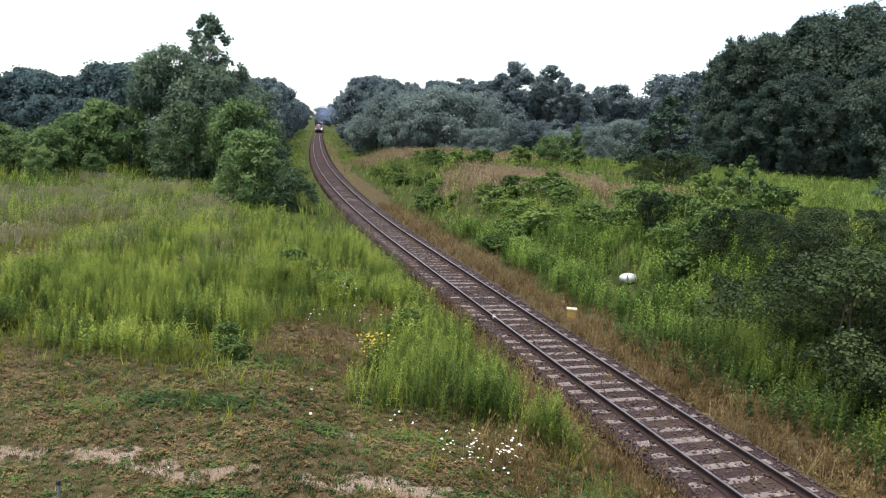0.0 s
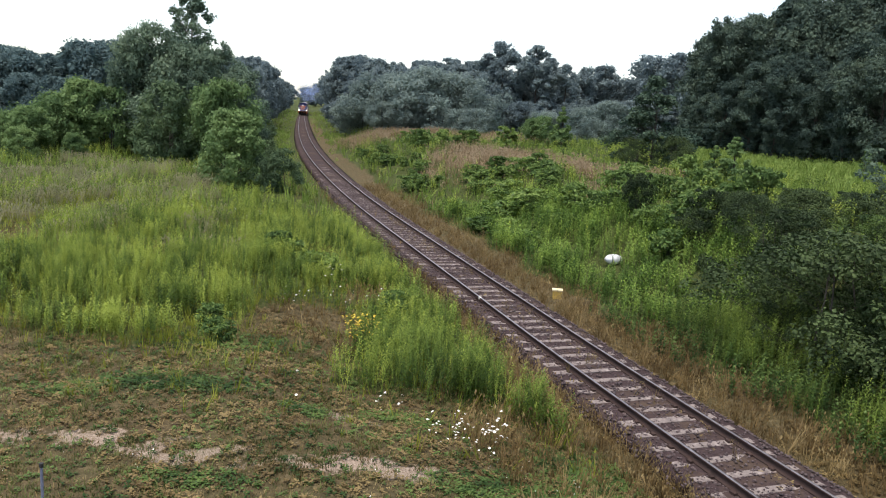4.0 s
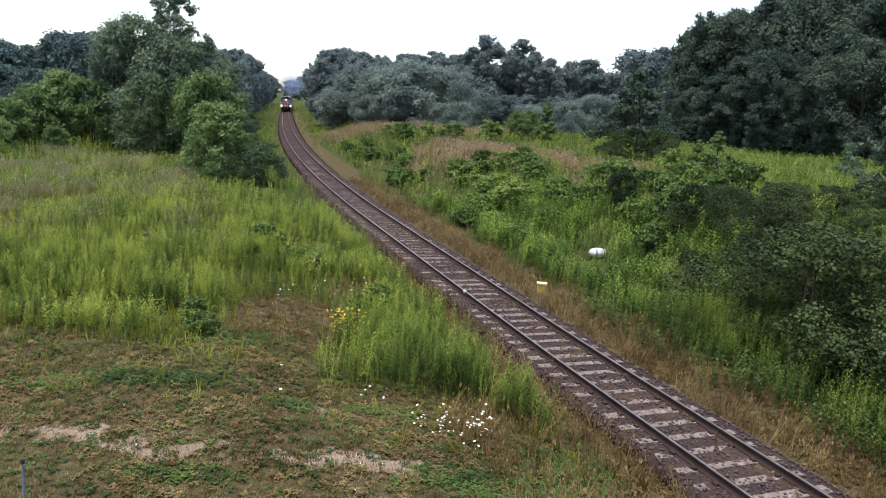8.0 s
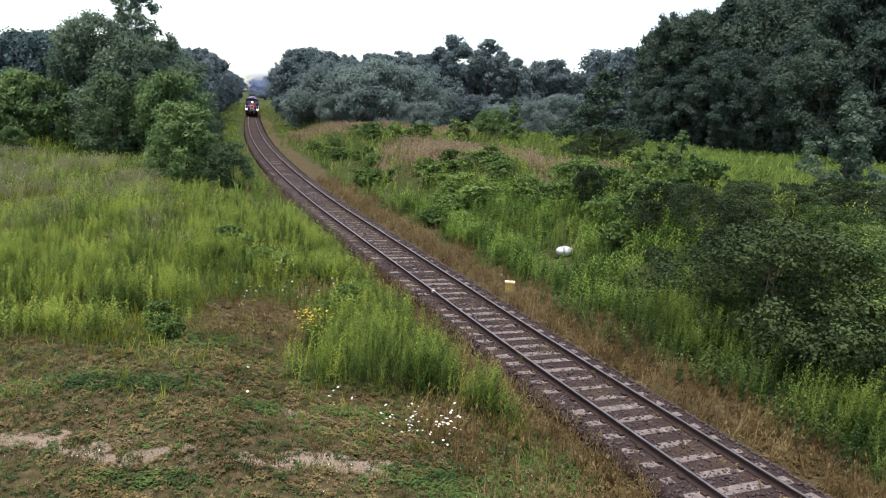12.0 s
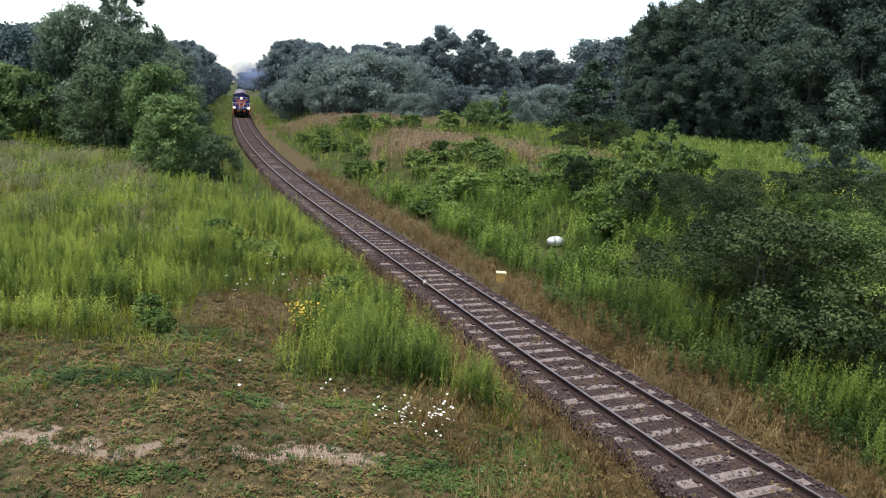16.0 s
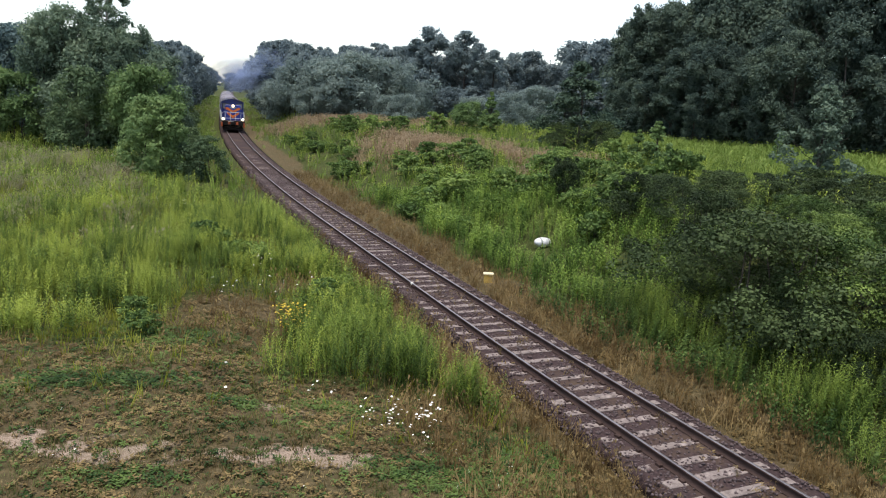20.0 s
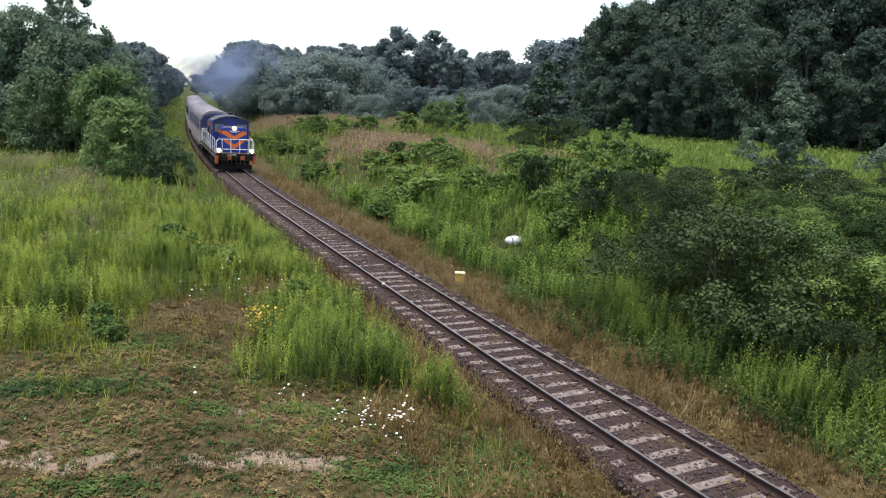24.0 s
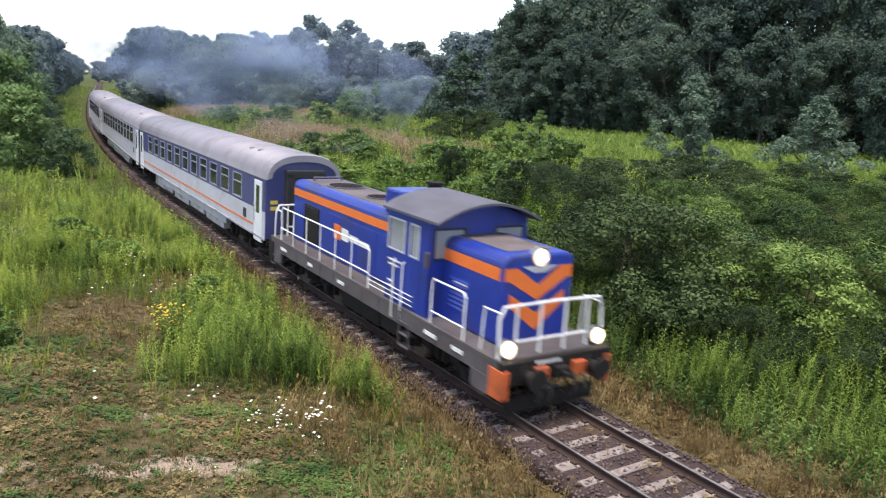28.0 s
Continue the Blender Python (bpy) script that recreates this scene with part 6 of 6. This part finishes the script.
    for e in (-1, 1):
        x0, x1 = min(e * L, e * (L + 0.04)), max(e * L, e * (L + 0.04))
        part("end_wall", prism(bmesh.new(), [(half - 0.01, 1.02)] + [(y * 0.99, z - 0.01) for y, z in o[1:-1] if z > zs] + [(-half + 0.01, 1.02)], "x", x0, x1), COACH_BLUE, coach, "dark blue end wall")
        bm = bmesh.new()
        box(bm, min(e * (L + 0.04), e * (L + 0.34)), max(e * (L + 0.04), e * (L + 0.34)), -0.72, -0.42, 1.25, 3.42, 0.05)
        box(bm, min(e * (L + 0.04), e * (L + 0.34)), max(e * (L + 0.04), e * (L + 0.34)), 0.42, 0.72, 1.25, 3.42, 0.05)
        box(bm, min(e * (L + 0.04), e * (L + 0.34)), max(e * (L + 0.04), e * (L + 0.34)), -0.72, 0.72, 3.2, 3.5, 0.05)
        part("gangway_bellows", bm, RUBBER, coach, "black rubber gangway bellows")
        part("gangway_door", boxed(min(e * (L + 0.04), e * (L + 0.08)), max(e * (L + 0.04), e * (L + 0.08)), -0.42, 0.42, 1.25, 3.2), COACH_UNDER, coach)
        bm = bmesh.new()
        for k in range(2):
            box(bm, min(e * (L + 0.04), e * (L + 0.05)), max(e * (L + 0.04), e * (L + 0.05)), -1.22, -0.95, 2.05 + k * 0.22, 2.18 + k * 0.22)
        part("end_sign", bm, YELLOW if e > 0 else WHITE_PAINT, coach, "small warning signs as plain shapes")
        part("end_step", boxed(min(e * (L + 0.04), e * (L + 0.2)), max(e * (L + 0.04), e * (L + 0.2)), -1.3, -0.85, 0.9, 0.95), GRIME, coach)
        buffers(coach, e * (L - 0.15), e)
    part("floor_frame", boxed(-L, L, -1.3, 1.3, 0.9, 1.04), GRIME, coach)
    for x in (-8.6, 8.6):
        bogie(coach, x, 2.5, 1.0, 0.46)
        for a in (-1.25, 1.25):
            wheelset(coach, x + a, 0.46)
    return coach


LOCO = build_locomotive()
LOCO_WHEELS = [wheelset(LOCO, x + a, 0.55) for x in (-3.7, 3.7) for a in (-1.3, 1.3)]
COACHES = [build_coach("light grey coach with a blue-violet window band and orange stripe", COACH_BLUE, ORANGE, 1.98)]
COACHES.append(build_coach("light grey passenger coach with small dark windows", COACH_GREY, COACH_WHITE, 1.98))
COACHES.append(copy_thing(COACHES[1], Matrix.Identity(4)))

# ---- small things by the line ----


def build_sleepers():
    """Sleepers one by one, part buried in the ballast; the far ones as one mesh."""
    rs = random.Random(8)
    shapes = []
    for k in range(6):
        bm = bmesh.new()
        w, l = 0.12 + rs.uniform(-0.01, 0.01), 1.28
        box(bm, -l, l, -w, w, -0.16, 0.0, 0.018)
        for v in bm.verts:
            v.co += Vector((rs.uniform(-0.02, 0.02), rs.uniform(-0.012, 0.012), rs.uniform(-0.012, 0.006)))
        me = bpy.data.meshes.new("sleeper")
        bm.to_mesh(me)
        bm.free()
        me.materials.append(SLEEPER)
        shapes.append(me)
    far_shape = bpy.data.meshes.new("far_sleeper")
    bm = boxed(-1.28, 1.28, -0.12, 0.12, -0.16, 0.0)
    bm.to_mesh(far_shape)
    bm.free()
    s0, pitch = -22.0, 0.641
    V, F = [], []
    for k in range(900):
        s = s0 + k * pitch
        p, q = on_line(s), on_line(s + 0.2)
        a = math.atan2(q.y - p.y, q.x - p.x) - math.pi / 2
        z = p.z - 0.164 + rs.uniform(-0.03, 0.0)
        m = Matrix.Translation((p.x, p.y, z)) @ Matrix.Rotation(a + rs.uniform(-0.012, 0.012), 4, "Z")
        m = Matrix.Translation((0, 0, -0.03 * min(1.0, max(0.0, (s - 40) / 40)))) @ m
        if k < 190:
            ob = new("sleeper", shapes[k % 6])
            ob.parent = TRACK
            ob.matrix_basis = m
        else:
            me, base = far_shape, 8 * (k - 190)
            V.append([tuple(m @ v.co) for v in me.vertices])
            for pl in me.polygons:
                i = list(pl.vertices)
                F += [(base + i[0], base + i[j], base + i[j + 1]) for j in range(1, len(i) - 1)]
    tagged(array_part("far_sleepers", [c for v in V for c in v], F, SLEEPER, TRACK), "weathered sleepers farther along the line", kind="stuff")
    # rail fastenings near the camera
    bm = bmesh.new()
    for k in range(110):
        s = s0 + k * pitch
        p, q = on_line(s), on_line(s + 0.2)
        a = math.atan2(q.y - p.y, q.x - p.x) - math.pi / 2
        m = Matrix.Translation(p) @ Matrix.Rotation(a, 4, "Z")
        for o in (-0.7535, 0.7535):
            for e in (-0.115, 0.115):
                r = bmesh.ops.create_cube(bm, size=1.0, matrix=m @ Matrix.Translation((o + e, 0, -0.162)) @ Matrix.Diagonal((0.085, 0.13, 0.05, 1)))
    tagged(part("rail_fastenings", bm, RAIL_RUST, TRACK), "rusty rail fastenings", kind="stuff")


def build_joint():
    """A rail joint with a fishplate, marked in white paint."""
    s = float(np.interp(25.63, LINE_Y, LINE_S))
    p, q = on_line(s), on_line(s + 0.3)
    a = math.atan2(q.y - p.y, q.x - p.x) - math.pi / 2
    m = Matrix.Translation(p) @ Matrix.Rotation(a, 4, "Z")
    bm = boxed(-0.80, -0.775, -0.35, 0.35, -0.14, -0.045, 0.006)
    for y in (-0.25, -0.08, 0.08, 0.25):
        rod(bm, (-0.83, y, -0.09), (-0.80, y, -0.09), 0.022, 6)
    bm.transform(m)
    plate = part("fishplate", bm, RAIL_RUST, TRACK, "bolted fishplate at a rail joint")
    bm = boxed(-0.80, -0.715, -0.07, 0.07, -0.13, 0.004, 0.003)
    bm.transform(m)
    part("paint_mark", bm, PETAL, plate, "dab of white paint on the joint")


def build_stones():
    """Loose ballast stones where the line comes nearest."""
    rs = np.random.RandomState(4)
    n = 16000
    s = -6 + 62 * rs.rand(n) ** 1.35
    o = rs.uniform(-1.75, 1.85, n)
    o = np.where(np.abs(np.abs(o) - 0.7535) < 0.07, o + 0.18, o)
    size = rs.uniform(0.02, 0.05, n) * (1 + 0.012 * np.maximum(s, 0))
    P = np.stack([np.interp(s, LINE_S, LINE[:, k]) for k in range(3)], 1)
    Q = np.stack([np.interp(s + 0.3, LINE_S, LINE[:, k]) for k in range(3)], 1)
    t = (Q - P) / np.linalg.norm(Q - P, axis=1)[:, None]
    side = np.stack([t[:, 1], -t[:, 0], np.zeros(n)], 1)
    z = np.where(np.abs(o) > 1.5, -0.215 - (np.abs(o) - 1.5) * 0.5, -0.19)
    # few lie high enough to cover the sleepers' tops
    P = P + side * o[:, None] + np.stack([np.zeros(n), np.zeros(n), z + rs.uniform(-0.005, 0.022, n)], 1)
    octa = np.array([[1, 0, 0], [-1, 0, 0], [0, 1, 0], [0, -1, 0], [0, 0, 0.8], [0, 0, -0.8]])
    f = np.array([[0, 2, 4], [2, 1, 4], [1, 3, 4], [3, 0, 4], [2, 0, 5], [1, 2, 5], [3, 1, 5], [0, 3, 5]])
    jit = octa[None] * rs.uniform(0.55, 1.3, (n, 6, 1)) + rs.normal(size=(n, 6, 3)) * 0.18
    a = rs.uniform(0, 6.283, n)
    x = jit[:, :, 0] * np.cos(a)[:, None] - jit[:, :, 1] * np.sin(a)[:, None]
    y = jit[:, :, 0] * np.sin(a)[:, None] + jit[:, :, 1] * np.cos(a)[:, None]
    v = np.stack([x, y, jit[:, :, 2]], -1) * size[:, None, None] + P[:, None, :]
    F = f[None] + (np.arange(n) * 6)[:, None, None]
    tagged(array_part("ballast_stones", v.reshape(-1, 3), F.reshape(-1, 3), STONE, TRACK), "loose brown-grey ballast stones", kind="stuff")


def build_stake():
    ob = tagged(new("stake"), "thin blue-grey steel stake with a dark cap in the turf", "stake")
    ob.location = spot(-6.37, 8.96)
    part("rod", rod(bmesh.new(), (0, 0, -0.1), (0, 0, 1.0), 0.02, 8), surface("blue_grey_steel", (0.16, 0.18, 0.26), (0.26, 0.28, 0.38), 8, 0.5, 0.3), ob)
    part("cap", rod(bmesh.new(), (0, 0, 0.99), (0, 0, 1.05), 0.03, 8), RUBBER, ob, "dark cap")


def build_marker():
    p = spot(1.84, 27.8) + Vector((0, 0, 0.06))
    ob = tagged(new("marker_post"), "small yellow box with a pale lid beside the track", "marker")
    ob.location = p
    part("body", boxed(-0.17, 0.17, -0.12, 0.12, -0.5, 0.26, 0.02), surface("yellow_plastic", (0.50, 0.32, 0.06), (0.66, 0.45, 0.12), 6, 0.6, 0, 0.2, 40, stain=(0.3, 0.2, 0.08), stain_scale=5), ob, "faded yellow body")
    part("lid", boxed(-0.20, 0.20, -0.15, 0.15, 0.26, 0.32, 0.02), surface("cream_plastic", (0.72, 0.60, 0.34), (0.85, 0.75, 0.50), 6, 0.5, 0, 0.1, 40), ob, "cream-coloured lid")


def build_white_tank():
    p = spot(4.35, 31.6)
    ob = tagged(new("barrel"), "white plastic barrel lying among the weeds on the bank", "barrel")
    ob.matrix_basis = Matrix.Translation(p + Vector((0, 0, 0.24))) @ Matrix.Rotation(0.35, 4, "Z")
    m = surface("white_plastic", (0.60, 0.62, 0.63), (0.82, 0.83, 0.84), 4, 0.35, 0, 0.05, 40, stain=(0.3, 0.3, 0.28), stain_scale=3)
    bm = bmesh.new()
    bmesh.ops.create_uvsphere(bm, u_segments=20, v_segments=12, radius=0.3, matrix=Matrix.Diagonal((1.4, 0.95, 0.72, 1)))
    part("shell", bm, m, ob)
    bm = bmesh.new()
    for x in (-0.18, 0.18):
        bmesh.ops.create_cone(bm, cap_ends=False, segments=24, radius1=0.27, radius2=0.27, depth=0.03, matrix=Matrix.Translation((x, 0, 0)) @ Matrix.Rotation(math.pi / 2, 4, "Y") @ Matrix.Diagonal((0.75, 1.0, 1, 1)))
    part("band", bm, surface("dark_band", (0.05, 0.055, 0.06), (0.12, 0.12, 0.13), 5, 0.6), ob, "dark band round the barrel")


def smoke_material():
    m, n, l, b = nodes("thin_exhaust_smoke")
    tc = n.new("ShaderNodeTexCoord")
    sep = n.new("ShaderNodeSeparateXYZ")
    l.new(tc.outputs["Generated"], sep.inputs[0])

    def math_node(op, p, q):
        k = n.new("ShaderNodeMath")
        k.operation = op
        for s, v in zip(k.inputs, (p, q)):
            if isinstance(v, (int, float)):
                s.default_value = v
            else:
                l.new(v, s)
        return k.outputs[0]

    # opacity falls from the long axis, so the outline fades in the camera's view
    sq = [math_node("POWER", math_node("MULTIPLY", math_node("ABSOLUTE", math_node("SUBTRACT", sep.outputs[i], 0.5), 0), 2.0), 2.0) for i in (1, 2)]
    core = math_node("MAXIMUM", math_node("SUBTRACT", 1.0, math_node("ADD", *sq)), 0.0)
    t = texture(n, l, 0.22, 4, 0.6)
    curl = n.new("ShaderNodeMapRange")
    curl.inputs[1].default_value, curl.inputs[2].default_value = 0.30, 0.68
    l.new(t.outputs[0], curl.inputs[0])
    dens = math_node("MULTIPLY", math_node("MULTIPLY", math_node("POWER", core, 2.2), curl.outputs[0]), 0.5)
    df = n.new("ShaderNodeBsdfDiffuse")
    df.inputs[0].default_value = (0.25, 0.32, 0.50, 1)
    tp = n.new("ShaderNodeBsdfTransparent")
    mx = n.new("ShaderNodeMixShader")
    l.new(dens, mx.inputs[0])
    l.new(tp.outputs[0], mx.inputs[1])
    l.new(df.outputs[0], mx.inputs[2])
    l.new(mx.outputs[0], n["Material Output"].inputs[0])
    return m


# metres behind the stack, to the side, above the rails; half length, half width, half height
PLUME = ((15.0, 1.0, 6.4, 13.0, 3.4, 2.6), (34.0, 3.0, 7.8, 16.0, 5.0, 3.6), (62.0, 6.0, 9.0, 26.0, 10.0, 5.5), (108.0, 2.0, 9.5, 30.0, 9.0, 6.0))


def build_smoke():
    mat = smoke_material()
    out = []
    for k, (back, side, up, rx, ry, rz) in enumerate(PLUME):
        bm = bmesh.new()
        bmesh.ops.create_icosphere(bm, subdivisions=4, radius=1.0)
        for v in bm.verts:
            w = 1 + 0.16 * noise.noise(v.co * 1.7 + Vector((k * 5, 0, 0)))
            v.co = Vector((v.co.x * rx, v.co.y * ry, v.co.z * rz)) * w
        for f in bm.faces:
            f.smooth = True
        ob = part("exhaust_smoke", bm, mat)
        tagged(ob, "thin blue-grey exhaust smoke trailing above the train", "smoke", group="exhaust smoke")
        out.append(ob)
    return out


SMOKE = build_smoke()
build_sleepers()
build_stones()
build_joint()
build_stake()
build_marker()
build_white_tank()

# ---- what moves ----
# seconds, and how far the middle of the locomotive is along the line
RUN = ((0, 305.0), (4, 263.0), (8, 221.0), (12, 178.8), (16, 139.5), (18, 121.5), (20, 103.0), (22, 82.8), (23.5, 66.4), (24.5, 56.2), (25.5, 44.5), (26, 38.5), (27, 26.4), (28, 13.75))


def run_at(t):
    rt, rv = np.array([r[0] for r in RUN], dtype=float), np.array([r[1] for r in RUN])
    m = np.gradient(rv, rt)
    i = int(np.clip(np.searchsorted(rt, t, side="right") - 1, 0, len(rt) - 2))
    h = rt[i + 1] - rt[i]
    u = (t - rt[i]) / h
    return (2 * u**3 - 3 * u**2 + 1) * rv[i] + (u**3 - 2 * u**2 + u) * h * m[i] + (3 * u**2 - 2 * u**3) * rv[i + 1] + (u**3 - u**2) * h * m[i + 1]


def riding(s, arm):
    """The pose of a vehicle whose middle is at s, carried by bogies at plus and minus arm."""
    a, b = on_line(s - arm), on_line(s + arm)
    x = (a - b).normalized()
    y = Vector((0, 0, 1)).cross(x).normalized()
    z = x.cross(y)
    m = Matrix((x, y, z)).transposed().to_4x4()
    return Matrix.Translation((a + b) / 2) @ m


def motions():
    times = [k * 0.5 for k in range(57)]
    walk(LOCO, [(t, riding(run_at(t), 3.7)) for t in times])
    for k, c in enumerate(COACHES):
        walk(c, [(t, riding(run_at(t) + 19.45 + 24.6 * k, 8.6)) for t in times])
    for puff, (back, side, up, *_) in zip(SMOKE, PLUME):
        shift = Matrix.Translation((0, side, up))
        walk(puff, [(t, riding(run_at(t) - 0.95 + back, 2.0) @ shift) for t in times])
    # the wheels roll: one turn for each circumference
    for w in [o for o in COACHES[0].children if o.name.startswith("wheelset")]:
        x = w.location.x
        walk(w, [(k / 30, pose(x, 0, 0.46, 0, math.degrees((305.0 - run_at(k / 30)) / 0.46), 0)) for k in range(841)])
    for w in LOCO_WHEELS:
        x = w.location.x
        walk(w, [(k / 30, pose(x, 0, 0.55, 0, math.degrees((305.0 - run_at(k / 30)) / 0.55), 0)) for k in range(841)])


motions()
